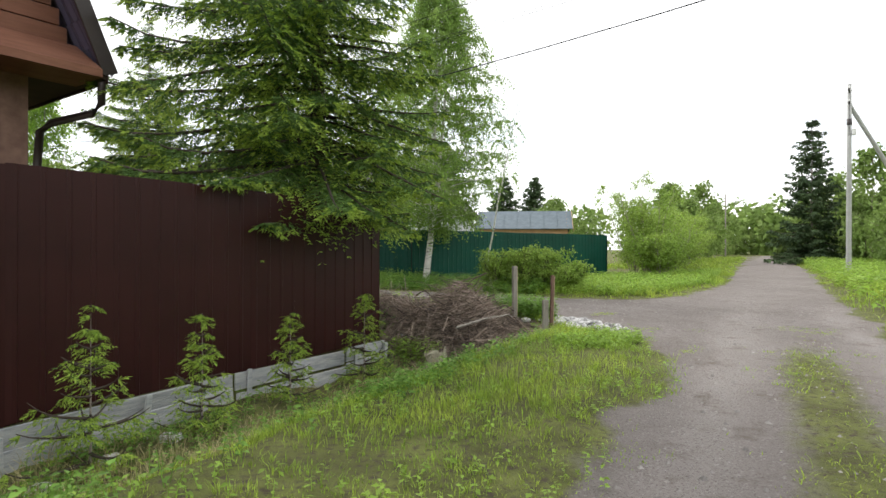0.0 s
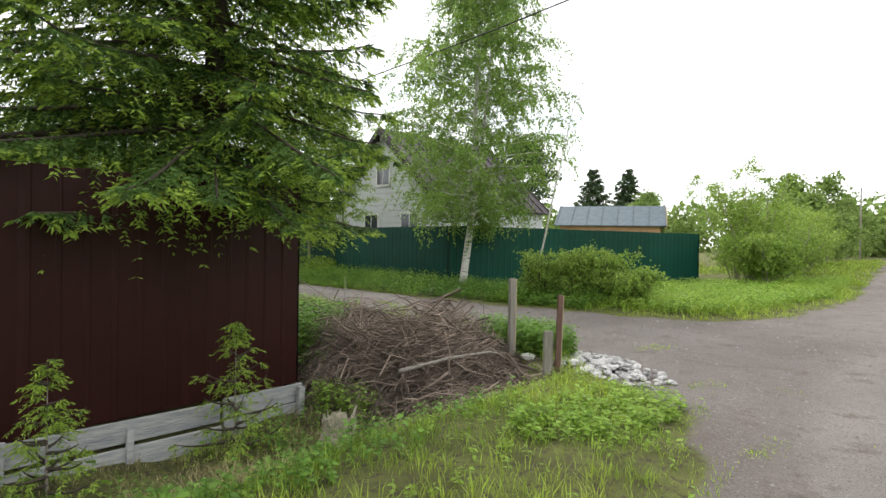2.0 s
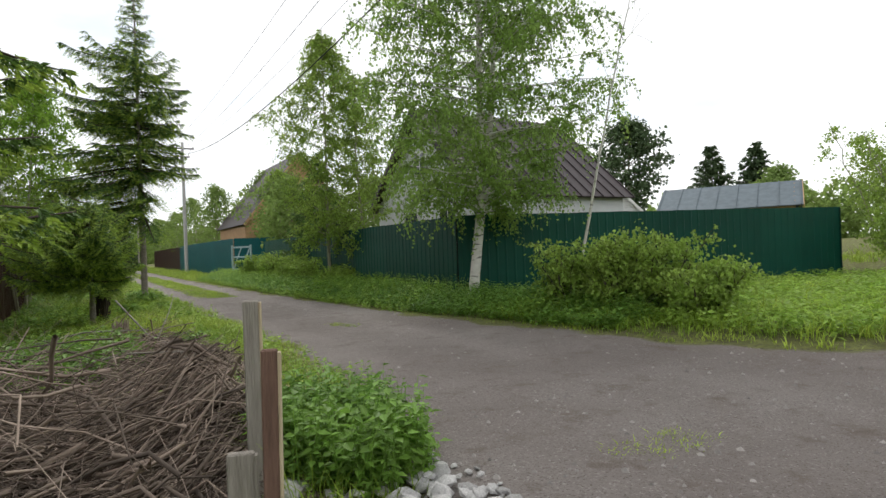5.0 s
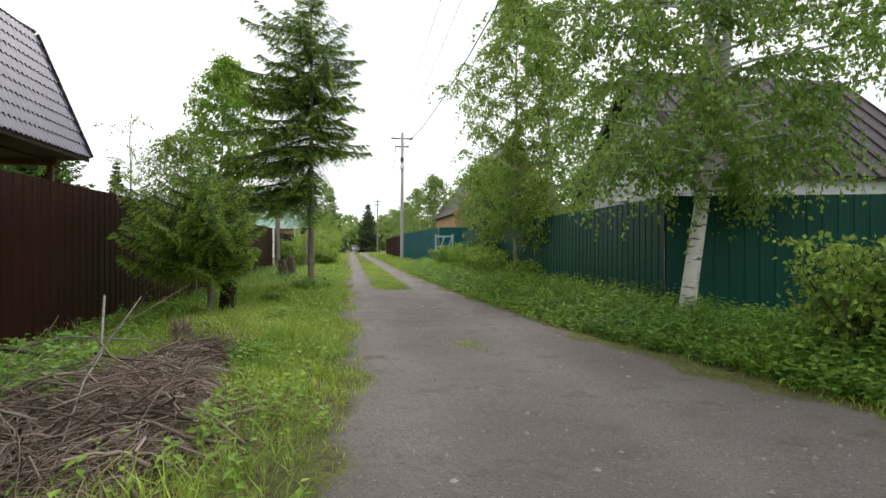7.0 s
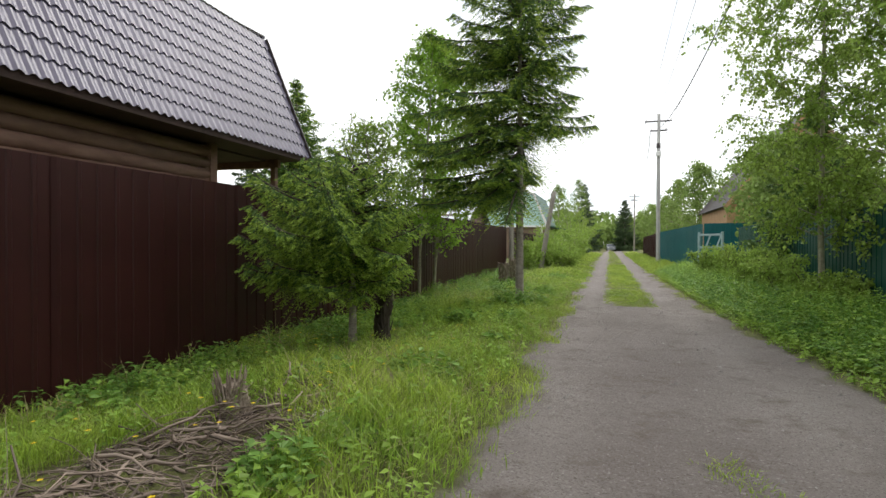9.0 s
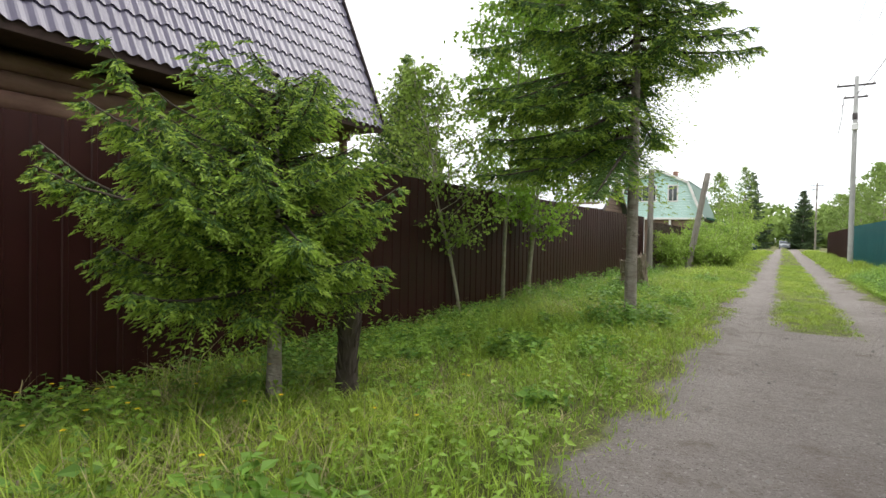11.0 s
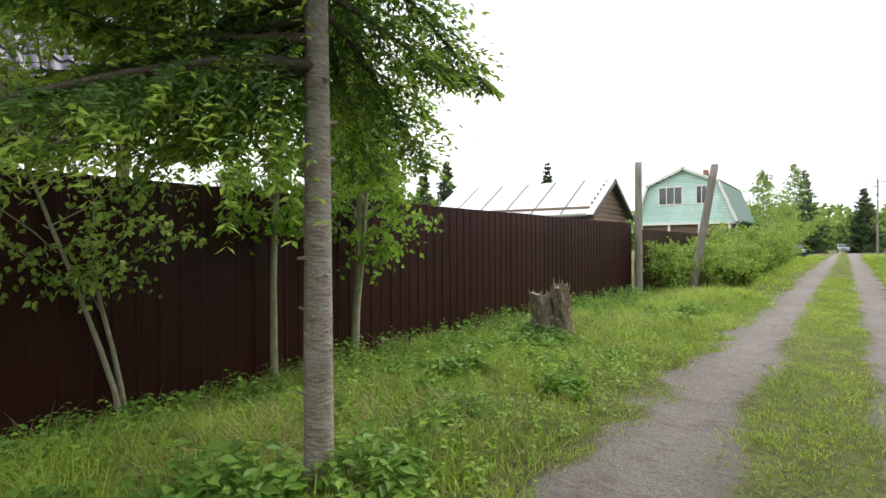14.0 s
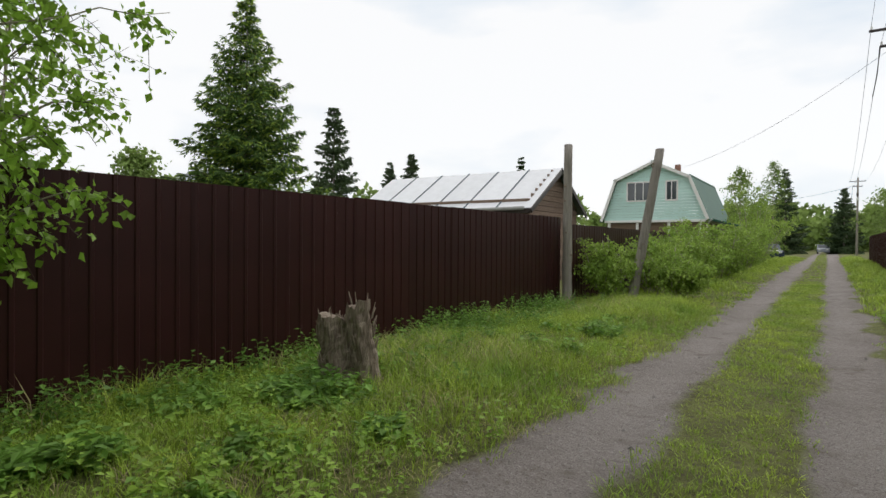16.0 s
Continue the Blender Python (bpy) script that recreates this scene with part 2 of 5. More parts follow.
# ---- building blocks ----
def data_mesh(name, verts, faces, mats, smooth=False, idx=None):
    """A mesh from arrays: verts (n, 3), faces (m, k) with one k."""
    me = bpy.data.meshes.new(name)
    verts, faces = np.asarray(verts, dtype=np.float32), np.asarray(faces, dtype=np.int32)
    k = faces.shape[1]
    me.vertices.add(len(verts))
    me.vertices.foreach_set("co", verts.ravel())
    me.loops.add(faces.size)
    me.loops.foreach_set("vertex_index", faces.ravel())
    me.polygons.add(len(faces))
    me.polygons.foreach_set("loop_start", np.arange(0, faces.size, k, dtype=np.int32))
    me.polygons.foreach_set("use_smooth", np.full(len(faces), bool(smooth)))
    for m in mats if isinstance(mats, (list, tuple)) else [mats]:
        me.materials.append(m)
    if idx is not None:
        me.polygons.foreach_set("material_index", np.asarray(idx, dtype=np.int32))
    me.update(calc_edges=True)
    return me


def thing(name, x, y, z, label, category, group="", kind="", rz=0):
    ob = new(name)
    ob.matrix_world = pose(x, y, z, 0, 0, rz)
    return tagged(ob, label, category, group, kind)


def part(name, me, parent, label=""):
    ob = new(name, me)
    ob.parent = parent
    if label:
        tagged(ob, label)
    return ob


def bm_mesh(name, bm, m, smooth=False):
    me = bpy.data.meshes.new(name)
    bm.normal_update()
    bm.to_mesh(me)
    bm.free()
    me.materials.append(m)
    if smooth:
        me.polygons.foreach_set("use_smooth", np.ones(len(me.polygons), dtype=bool))
    return me


def box_mesh(name, a, b, m, bevel=0.008):
    """A box with rounded edges between two corners."""
    bm = bmesh.new()
    bmesh.ops.create_cube(bm, size=1)
    for v in bm.verts:
        v.co = Vector([(p + q) / 2 + c * abs(q - p) for p, q, c in zip(a, b, v.co)])
    if bevel:
        bmesh.ops.bevel(bm, geom=bm.edges[:], offset=min(bevel, 0.3 * min(abs(q - p) for p, q in zip(a, b))), segments=1, affect="EDGES")
    return bm_mesh(name, bm, m)


def prism_mesh(name, outline, y0, y1, m, axis="y"):
    """An outline in x and z, drawn out from y0 to y1."""
    bm = bmesh.new()
    put = (lambda u, w, d: (u, d, w)) if axis == "y" else (lambda u, w, d: (d, u, w))
    lo = [bm.verts.new(put(u, w, y0)) for u, w in outline]
    hi = [bm.verts.new(put(u, w, y1)) for u, w in outline]
    bm.faces.new(lo)
    bm.faces.new(hi[::-1])
    for i in range(len(lo)):
        j = (i + 1) % len(lo)
        bm.faces.new((lo[j], lo[i], hi[i], hi[j]))
    bmesh.ops.recalc_face_normals(bm, faces=bm.faces[:])
    return bm_mesh(name, bm, m)


class Tubes:
    """Gathers tapered tubes into one mesh."""

    def __init__(self):
        self.v, self.f, self.n = [], [], 0

    def add(self, pts, radii, sides=6, rough=0.0, rng=None):
        pts = np.asarray(pts, float)
        radii = np.broadcast_to(np.asarray(radii, float), (len(pts),))
        d = np.gradient(pts, axis=0)
        d /= np.linalg.norm(d, axis=1, keepdims=True) + 1e-9
        ref = np.where(np.abs(d[:, 2:3]) > 0.9, [[1.0, 0, 0]], [[0, 0, 1.0]])
        u = np.cross(d, ref)
        u /= np.linalg.norm(u, axis=1, keepdims=True) + 1e-9
        w = np.cross(d, u)
        a = np.linspace(0, 2 * np.pi, sides, endpoint=False)
        r = radii[:, None] * (1 + (rng.uniform(-rough, rough, (len(pts), sides)) if rough else 0))
        ring = pts[:, None] + (u[:, None] * np.cos(a)[None, :, None] + w[:, None] * np.sin(a)[None, :, None]) * r[..., None]
        self.v.append(ring.reshape(-1, 3))
        i, j = np.meshgrid(np.arange(len(pts) - 1), np.arange(sides), indexing="ij")
        q = np.stack([i * sides + j, i * sides + (j + 1) % sides, (i + 1) * sides + (j + 1) % sides, (i + 1) * sides + j], -1).reshape(-1, 4)
        self.f.append(q + self.n)
        self.n += len(pts) * sides
        # closed top
        if sides % 2 == 0:
            t = self.n - sides
            for k in range(1, sides - 2, 2):
                self.f.append(np.array([[t, t + k, t + k + 1, t + k + 2]]))
        return self

    def mesh(self, name, m, smooth=True):
        return data_mesh(name, np.concatenate(self.v), np.concatenate(self.f), m, smooth)


def unit(a):
    return a / (np.linalg.norm(a, axis=-1, keepdims=True) + 1e-9)


def kites(P, D, N, L, W):
    """Leaf-shaped quads: foot P, along D, facing N, of length L and width W."""
    P, D = np.asarray(P, float), unit(np.asarray(D, float))
    S = unit(np.cross(D, N))
    U = np.cross(S, D)
    L, W = np.broadcast_to(L, (len(P),))[:, None], np.broadcast_to(W, (len(P),))[:, None]
    mid = P + D * L * 0.42
    V = np.stack([P, mid + S * W / 2 + U * W * 0.12, P + D * L - U * L * 0.08, mid - S * W / 2 + U * W * 0.12], 1).reshape(-1, 3)
    F = np.arange(len(V)).reshape(-1, 4)
    return V, F


def cloud(name, sets, parent, mats, label=""):
    """One mesh of several kite sets (V, F, material index)."""
    V, F, I, n = [], [], [], 0
    for v, f, i in sets:
        V.append(v)
        F.append(f + n)
        I.append(np.full(len(f), i))
        n += len(v)
    return part(name, data_mesh(name, np.concatenate(V), np.concatenate(F), mats, idx=np.concatenate(I)), parent, label)


def spruce(x, y, z, height, r_low, z_low, label, seed, whorls=20, per=7, twig=0.085, needle=0.055, droop=0.35, trunk_r=0.12,
           lean=(0, 0), far=False, tips=0.3, power=0.85, name="spruce_tree", sparse=0.0, all_tips=0.0, low=(), bark=None,
           profile=None, bias=(0, 0), lift=(0, 0)):
    rng = np.random.default_rng(seed)
    t = thing(name, x, y, z, label, "tree")
    tk = Tubes()
    zs = np.linspace(-0.15, height, 10)
    line = lambda h: np.stack([np.asarray(h) / height * lean[0], np.asarray(h) / height * lean[1], np.asarray(h)], -1)
    tk.add(line(zs), trunk_r * (1 - 0.93 * np.clip(zs, 0, None) / height), 8 if not far else 5, 0.06, rng)
    limbs = Tubes()
    P, D, N, L, W, T = [], [], [], [], [], []
    hs = z_low + (height * 0.985 - z_low) * np.linspace(0, 1, whorls) ** 0.95
    for wi, h in enumerate([*hs, *(q[2] for q in low)]):
        f = max(0.0, (h - z_low) / (height - z_low))
        R0 = r_low * (profile(f) if profile else max(0.03, (1 - f)) ** power)
        n = max(4, int(per * (1 - 0.4 * f)))
        a0 = rng.uniform(0, 6.28)
        if wi >= whorls:
            n = 1
        for k in range(n):
            if rng.random() < sparse:
                continue
            az = a0 + k * 6.283 / n + rng.normal(0, 0.18)
            R = R0 * rng.uniform(0.72, 1.15)
            R *= 1 + bias[1] * math.cos(az - bias[0])
            if wi >= whorls:
                az, R = low[wi - whorls][0], low[wi - whorls][1]
            elif h < lift[1] and math.cos(az - lift[0]) > 0.1:
                continue
            hh = h + rng.normal(0, 0.55 * (height - z_low) / whorls)
            dr = droop * rng.uniform(0.55, 1.35) + (rng.normal(0, 0.1) if droop < 0.1 else 0)
            s = np.linspace(0, 1, 7)
            up = 0.42 * f - 0.05
            zz = hh + R * (up * s - dr * (1 - f * 0.8) * s ** 1.7 + rng.uniform(0.08, 0.26) * s ** 4)
            c = line(hh)
            pts = np.stack([c[0] + np.cos(az) * R * s, c[1] + np.sin(az) * R * s, zz], -1)
            limbs.add(pts, np.linspace(0.022, 0.004, 7) * (0.5 + R / 2), 4)
            m = max(3, int(R * 0.92 / twig))
            ss = 0.1 + 0.9 * (np.arange(m) + rng.uniform(0, 1, m)) / m
            base = np.stack([np.interp(ss, s, pts[:, j]) for j in range(3)], -1)
            fwd = np.array([np.cos(az), np.sin(az), 0])
            for side in (-1, 1, 0):
                sd = np.array([-np.sin(az), np.cos(az), 0]) * side
                ln = (0.42 * R * (1.05 - ss) + 0.10) * rng.uniform(0.6, 1.2, m)
                if side == 0:
                    ln = ln * 0.5
                ang = rng.uniform(0.75, 1.1, m)[:, None]
                dirs = fwd * np.cos(ang) + sd * np.sin(ang) + np.array([0, 0, -1.0]) * rng.uniform(0.15, 0.75 if side else 1.6, m)[:, None]
                dirs = unit(dirs)
                cnt = max(2, int(np.mean(ln) / (needle * 0.62)))
                u = (np.arange(cnt) + 0.5) / cnt
                pp = base[:, None] + dirs[:, None] * (ln[:, None] * u)[..., None]
                pp[..., 2] -= (ln[:, None] * u) ** 2 * 0.5
                for q in (-1, 1):
                    cr = unit(np.cross(dirs, [0, 0, 1.0])) * q
                    dd = dirs[:, None] * 0.75 + cr[:, None] * 0.55 + rng.normal(0, 0.22, pp.shape)
                    P.append(pp.reshape(-1, 3))
                    D.append(dd.reshape(-1, 3))
                    T.append(np.broadcast_to((u > 0.66)[None], pp.shape[:2]).reshape(-1) & (rng.random(pp.shape[0] * pp.shape[1]) < tips * 2.2))
    P, D, T = np.concatenate(P), np.concatenate(D), np.concatenate(T)
    T = T | (rng.random(len(T)) < all_tips)
    N = rng.normal(0, 0.55, P.shape) + [0, 0, 1]
    L = needle * rng.uniform(0.8, 1.5, len(P))
    W = needle * (rng.uniform(0.30, 0.46, len(P)) if not far else rng.uniform(0.4, 0.6, len(P)))
    if not far and z_low > 1:
        for k in range(26):
            h, a = rng.uniform(0.5, z_low), rng.uniform(0, 6.28)
            c = line(h)
            d = np.array([np.cos(a), np.sin(a), rng.uniform(-0.2, 0.3)])
            tk.add([c + d * trunk_r * 0.7, c + d * (trunk_r + rng.uniform(0.008, 0.035))], [0.014, 0.007], 4)
    part("trunk", tk.mesh("trunk", bark or M_BARK), t)
    tagged(part("limb_wood", limbs.mesh("limb_wood", M_DARKTWIG), t), kind="stuff")
    V, F = kites(P, D, N, L, W)
    me = data_mesh("crown", V, F, [M_FARNEEDLE if far else M_NEEDLE, M_TIP if not far else M_FARNEEDLE], idx=T.astype(int))
    part("crown", me, t, "drooping dark green needles with brighter tips")
    return t


def broadleaf(x, y, z, height, label, seed, z0=1.5, radius=1.5, limbs=24, twigs=9, leaves=14, leaf=0.06, hang=0.6, trunk_r=0.08,
              lean=(0, 0), leafmat=None, barkmat=None, name="birch_tree", peak=0.35, stems=1, spread=0.0, twig_len=0.6, up=0.6,
              twig_mesh=True, fork=None, sides=8, wob=0.04, category="tree", rise=1.0, foot=(0, 0, 1)):
    """A leafy tree or shrub: stems, limbs, hanging twigs and single leaves."""
    rng = np.random.default_rng(seed)
    t = thing(name, x, y, z, label, category)
    wood, fine = Tubes(), Tubes()
    P, D = [], []
    for st in range(stems):
        sa = rng.uniform(0, 6.28)
        off = np.array([np.cos(sa), np.sin(sa)]) * spread * (0.25 + rng.random()) if stems > 1 else np.zeros(2)
        H = height * (1 if st == 0 else rng.uniform(0.42, 1.0))
        n = 12
        hs = np.linspace(-0.12, H, n)
        f = np.clip(hs / H, 0, 1)
        wobx, woby = np.cumsum(rng.normal(0, wob, n)) * f, np.cumsum(rng.normal(0, wob, n)) * f
        tx = lean[0] * f + off[0] * (0.12 + f * 0.9) + wobx
        ty = lean[1] * f + off[1] * (0.12 + f * 0.9) + woby
        bend = np.clip(hs / foot[2], 0, 1)
        tx, ty = tx + foot[0] * bend, ty + foot[1] * bend
        line = np.stack([tx, ty, hs], -1)
        tr = trunk_r * (1 if stems == 1 else 0.75)
        wood.add(line, tr * (1.1 - 0.98 * f ** 0.8) + 0.004, sides, 0.05, rng)
        if fork and st == 0:
            fz, fdx, fdy = fork
            hs2 = np.linspace(fz, H * 0.9, 8)
            g = (hs2 - fz) / (H * 0.9 - fz)
            l2 = np.stack([np.interp(hs2, hs, tx) + fdx * g ** 0.7, np.interp(hs2, hs, ty) + fdy * g ** 0.7, hs2], -1)
            wood.add(l2, tr * 0.75 * (1.05 - 0.95 * g), sides, 0.05, rng)
        m = max(3, limbs // stems)
        for i in range(m):
            g = (i + rng.random()) / m
            h = z0 + (H * 0.97 - z0) * g
            prof = (min(1, 0.45 + 0.55 * g / peak) if g < peak else max(0.12, 1 - ((g - peak) / (1 - peak)) ** 1.5))
            R = radius * prof * rng.uniform(0.65, 1.15)
            az = i * 2.4 + rng.normal(0, 0.35)
            s = np.linspace(0, 1, 6)
            c = np.array([np.interp(h, hs, tx), np.interp(h, hs, ty), h])
            zz = h + R * up * (s * rise - 0.55 * hang * s ** 2.2)
            pts = np.stack([c[0] + np.cos(az) * R * s, c[1] + np.sin(az) * R * s, zz], -1) + np.cumsum(rng.normal(0, 0.025, (6, 3)), 0) * R
            wood.add(pts, np.linspace(max(0.006, tr * 0.28 * (1 - 0.7 * g)), 0.003, 6), 4)
            ss = rng.uniform(0.22, 1.0, twigs)
            b = np.stack([np.interp(ss, s, pts[:, j]) for j in range(3)], -1)
            td = rng.normal(0, 1, (twigs, 3))
            td[:, 2] = rng.normal(0, 0.5, twigs) * (1 - hang)
            td = unit(td + [np.cos(az) * 0.6, np.sin(az) * 0.6, 0])
            tl = twig_len * rng.uniform(0.5, 1.3, twigs)
            u = np.linspace(0, 1, leaves)
            q = b[:, None] + td[:, None] * (tl[:, None] * u * (1 - 0.45 * hang * u))[..., None]
            q[..., 2] -= hang * tl[:, None] * u ** 2 * 0.9
            if twig_mesh:
                for j in range(twigs):
                    fine.add(q[j, :: max(1, leaves // 4)], 0.003, 3)
            q = q + rng.normal(0, leaf * 0.55, q.shape)
            P.append(q.reshape(-1, 3))
            dd = rng.normal(0, 0.8, q.shape)
            dd[..., 2] -= 0.35 + hang
            D.append(dd.reshape(-1, 3))
    P, D = np.concatenate(P), np.concatenate(D)
    N = rng.normal(0, 0.8, P.shape) + [0, 0, 0.7]
    V, F = kites(P, D, N, leaf * rng.uniform(0.7, 1.3, len(P)), leaf * rng.uniform(0.6, 0.95, len(P)))
    w_ = part("trunk" if stems == 1 else "wood", wood.mesh("trunk", barkmat or M_PALEBARK), t)
    if stems > 1:
        tagged(w_, kind="stuff")
    if twig_mesh:
        tagged(part("fine_wood", fine.mesh("fine_wood", M_DARKTWIG), t), kind="stuff")
    part("crown", data_mesh("crown", V, F, leafmat or M_BIRCHLEAF), t)
    return t


# ---- ground ----
DIRT = np.array([(-60, -8.4), (-20, -3.7), (0, -1.3), (13, 0.24), (22, 1.33), (48, 4.0), (140, 15), (140, 20.5), (52.7, 8.6), (24.3, 4.5),
                 (18.1, 4.5), (16.3, 5.0), (15.7, 6.8), (15.35, 8.8), (14.95, 11.1), (14.8, 14.4), (14.5, 21), (14.4, 30), (14.5, 46), (15.2, 160),
                 (12.3, 160), (11.75, 66), (11.9, 29), (11.98, 16), (12.05, 9), (11.8, 5.9), (11.3, 4.9), (10.55, 3.6), (9.9, 2.8), (9.0, 2.3),
                 (4.84, 1.72), (0, 1.0), (-20, -1.8), (-60, -7.2)])


def inside_by(px, py, poly=DIRT):
    """Metres inside the bare ground (negative outside)."""
    px, py = np.asarray(px, float), np.asarray(py, float)
    best, wind = np.full(px.shape, 1e9), np.zeros(px.shape, bool)
    for (ax, ay), (bx, by) in zip(poly, np.roll(poly, -1, 0)):
        dx, dy = bx - ax, by - ay
        t = np.clip(((px - ax) * dx + (py - ay) * dy) / (dx * dx + dy * dy), 0, 1)
        best = np.minimum(best, np.hypot(px - ax - t * dx, py - ay - t * dy))
        hit = ((ay > py) != (by > py)) & (px < (bx - ax) * (py - ay) / (by - ay + 1e-12) + ax)
        wind ^= hit
    return np.where(wind, best, -best)


def waves(x, y):
    return (np.sin(x * 1.7 + 0.6 * np.sin(y * 1.3)) * np.sin(y * 1.9 + 0.5 * np.sin(x * 0.9)) + 0.5 * np.sin(x * 4.1 + y * 2.3) * np.sin(y * 3.7 - x * 1.9))


def smooth(a, b, v):
    t = np.clip((v - a) / (b - a), 0, 1)
    return t * t * (3 - 2 * t)


def fence_y(x):
    return 6.34 + 0.112 * (x - 8.37)


def ground_z(x, y):
    x, y = np.asarray(x, float), np.asarray(y, float)
    d = inside_by(x, y)
    z = 0.012 * waves(x, y) + 0.05 * smooth(0.0, -0.7, d) * (1 + 0.35 * waves(x * 0.8, y * 0.8))
    # wheel ruts in the lane and the road
    lane = smooth(17, 21, y) * smooth(0.1, 0.4, d) * (np.abs(x - 13.2) < 3)
    z -= lane * 0.04 * (np.exp(-((x - 12.37) / 0.25) ** 2) + np.exp(-((x - 13.98) / 0.25) ** 2))
    z -= 0.13 * smooth(10.2, 8.9, x) * smooth(9, 11, y) * smooth(6, 8, x)
    # the ditch between the road and the boards below the brown fence
    u = fence_y(x) - y
    z -= 0.50 * smooth(2.5, 1.1, u) * np.where(x < 8.45, smooth(-0.25, 0.0, u), smooth(-1.2, -0.1, u)) * smooth(11.0, 9.9, x) * smooth(-0.05, -0.6, d) * (1 + 0.12 * waves(x * 1.5, y * 1.5))
    return z


def span(lo, hi, step, far):
    a = np.arange(lo, hi, step)
    g = np.cumsum(step * 1.35 ** np.arange(1, 40))
    g = g[g < far]
    return np.concatenate([(lo - g)[::-1], a, hi + g])


gx, gy = span(-3, 22, 0.19, 900), span(-3, 40, 0.2, 900)
GX, GY = np.meshgrid(gx, gy, indexing="ij")
GZ = ground_z(GX, GY)
ni, nj = GX.shape
ii, jj = np.meshgrid(np.arange(ni - 1), np.arange(nj - 1), indexing="ij")
gf = np.stack([ii * nj + jj, (ii + 1) * nj + jj, (ii + 1) * nj + jj + 1, ii * nj + jj + 1], -1).reshape(-1, 4)
gme = data_mesh("ground", np.stack([GX, GY, GZ], -1).reshape(-1, 3), gf, M_GROUND, smooth=True)
inn = inside_by(GX, GY)
inn = inn + 0.16 * waves(GX * 1.1, GY * 1.1) + 0.09 * waves(GX * 3.1 + 1, GY * 2.9)
bare = smooth(-0.25, 0.3, inn)
lane_mid = smooth(19.2, 21.0, GY + 0.5 * waves(GX * 2, GY * 2)) * np.exp(-(np.abs(GX - 13.2 + 0.1 * waves(GX * 0.5, GY)) / 0.5) ** 4)
road_mid = 0.75 * np.exp(-((GY - (0.43 + 0.13 * (GX - 5.46))) / 0.42) ** 2) * smooth(13, 9, GX) + 0.35 * np.exp(-((GY - (2.0 + 0.13 * (GX - 17.5))) / 0.4) ** 2) * smooth(19, 24, GX)
bare = bare * (1 - lane_mid) * (1 - road_mid)
bare = np.maximum(bare, 0.45 * np.exp(-((GY - (fence_y(GX) - 1.5)) / 0.7) ** 2) * smooth(11, 9.8, GX))
off_mid = np.abs(GY - (0.43 + 0.13 * (GX - 5.46)) + 0.1 * waves(GX * 0.4, GY))
worn = np.exp(-((off_mid - 0.8) / 0.3) ** 2) * smooth(20, 12, GX) + 0.6 * np.exp(-((np.abs(GX - 13.2 + 0.08 * waves(GX, GY * 0.3)) - 0.8) / 0.3) ** 2) * smooth(5, 9, GY)
track_attr = gme.attributes.new("worn_track", "FLOAT", "POINT")
track_attr.data.foreach_set("value", (worn * (0.75 + 0.25 * waves(GX * 1.3, GY * 1.3))).astype(np.float32).ravel())
attr = gme.attributes.new("bare", "FLOAT", "POINT")
attr.data.foreach_set("value", bare.astype(np.float32).ravel())
tagged(new("ground", gme), "grey gravelly dirt road and lane with grassy verges and a ditch", "ground", kind="structure")


# ---- profiled steel fences ----
def sheet_mesh(name, width, height, m, pitch=0.2, depth=0.0095):
    xs, ys = [], []
    for k in range(int(round(width / pitch))):
        for u, v in ((0, 0), (0.74, 0), (0.79, 1), (0.95, 1)):
            xs.append((k + u) * pitch)
            ys.append(v * depth)
    xs.append(width + 0.035)
    ys.append(0.0)
    xs, ys, n = np.array(xs), np.array(ys), len(xs)
    V = np.concatenate([np.stack([xs, ys + o, np.full(n, zz)], -1) for o, zz in ((0, 0), (0, height), (-0.004, height), (-0.004, 0))])
    F = []
    for a in range(3):
        for k in range(n - 1):
            F.append((a * n + k, a * n + k + 1, (a + 1) * n + k + 1, (a + 1) * n + k))
    return data_mesh(name, V, np.array(F), m)


def fence(name, a, b, z0, z1, m, label, width=1.2, out=1, seed=0, pitch=0.2):
    """Sheets from a to b, ribs facing the side to the right of a to b (out = 1) or the left."""
    rng = random.Random(seed)
    a, b = (b, a) if out > 0 else (a, b)
    dx, dy = b[0] - a[0], b[1] - a[1]
    ln = math.hypot(dx, dy)
    t = thing(name, a[0], a[1], 0, label, "fence", rz=math.degrees(math.atan2(dy, dx)))
    h = (z1 if not isinstance(z1, tuple) else z1[0]) - z0
    me = sheet_mesh("sheet", width, h, m, pitch)
    n = int(ln / width)
    for i in range(n + 1):
        w = min(width, ln - i * width)
        if w < 0.1:
            continue
        ob = part("sheet", me if w > width - 0.01 else sheet_mesh("sheet", max(pitch, round(w / pitch) * pitch), h, m, pitch), t)
        up = 0 if not isinstance(z1, tuple) else (z1[1] - z1[0]) * (1 - (i + 0.5) * width / ln if out > 0 else (i + 0.5) * width / ln)
        ob.matrix_local = pose(i * width, rng.uniform(0, 0.003) + 0.004 * (i % 2), z0 + up + rng.uniform(-0.006, 0.006), 0, rng.uniform(-0.15, 0.15), 0)
    rail = box_mesh("rail", (0, -0.045, -0.02), (ln, -0.006, 0.02), M_DARKMETAL, 0.004)
    for zz in (z0 + 0.35, z0 + h - 0.3):
        part("rail", rail, t).matrix_local = pose(0, 0, zz)
    pst = box_mesh("post", (-0.03, -0.11, -0.5), (0.03, -0.047, h + z0 - 0.05), M_DARKMETAL, 0.004)
    for i in range(int(ln / 2.4) + 1):
        part("post", pst, t).matrix_local = pose(i * 2.4 + 0.05, 0, 0)
    return t


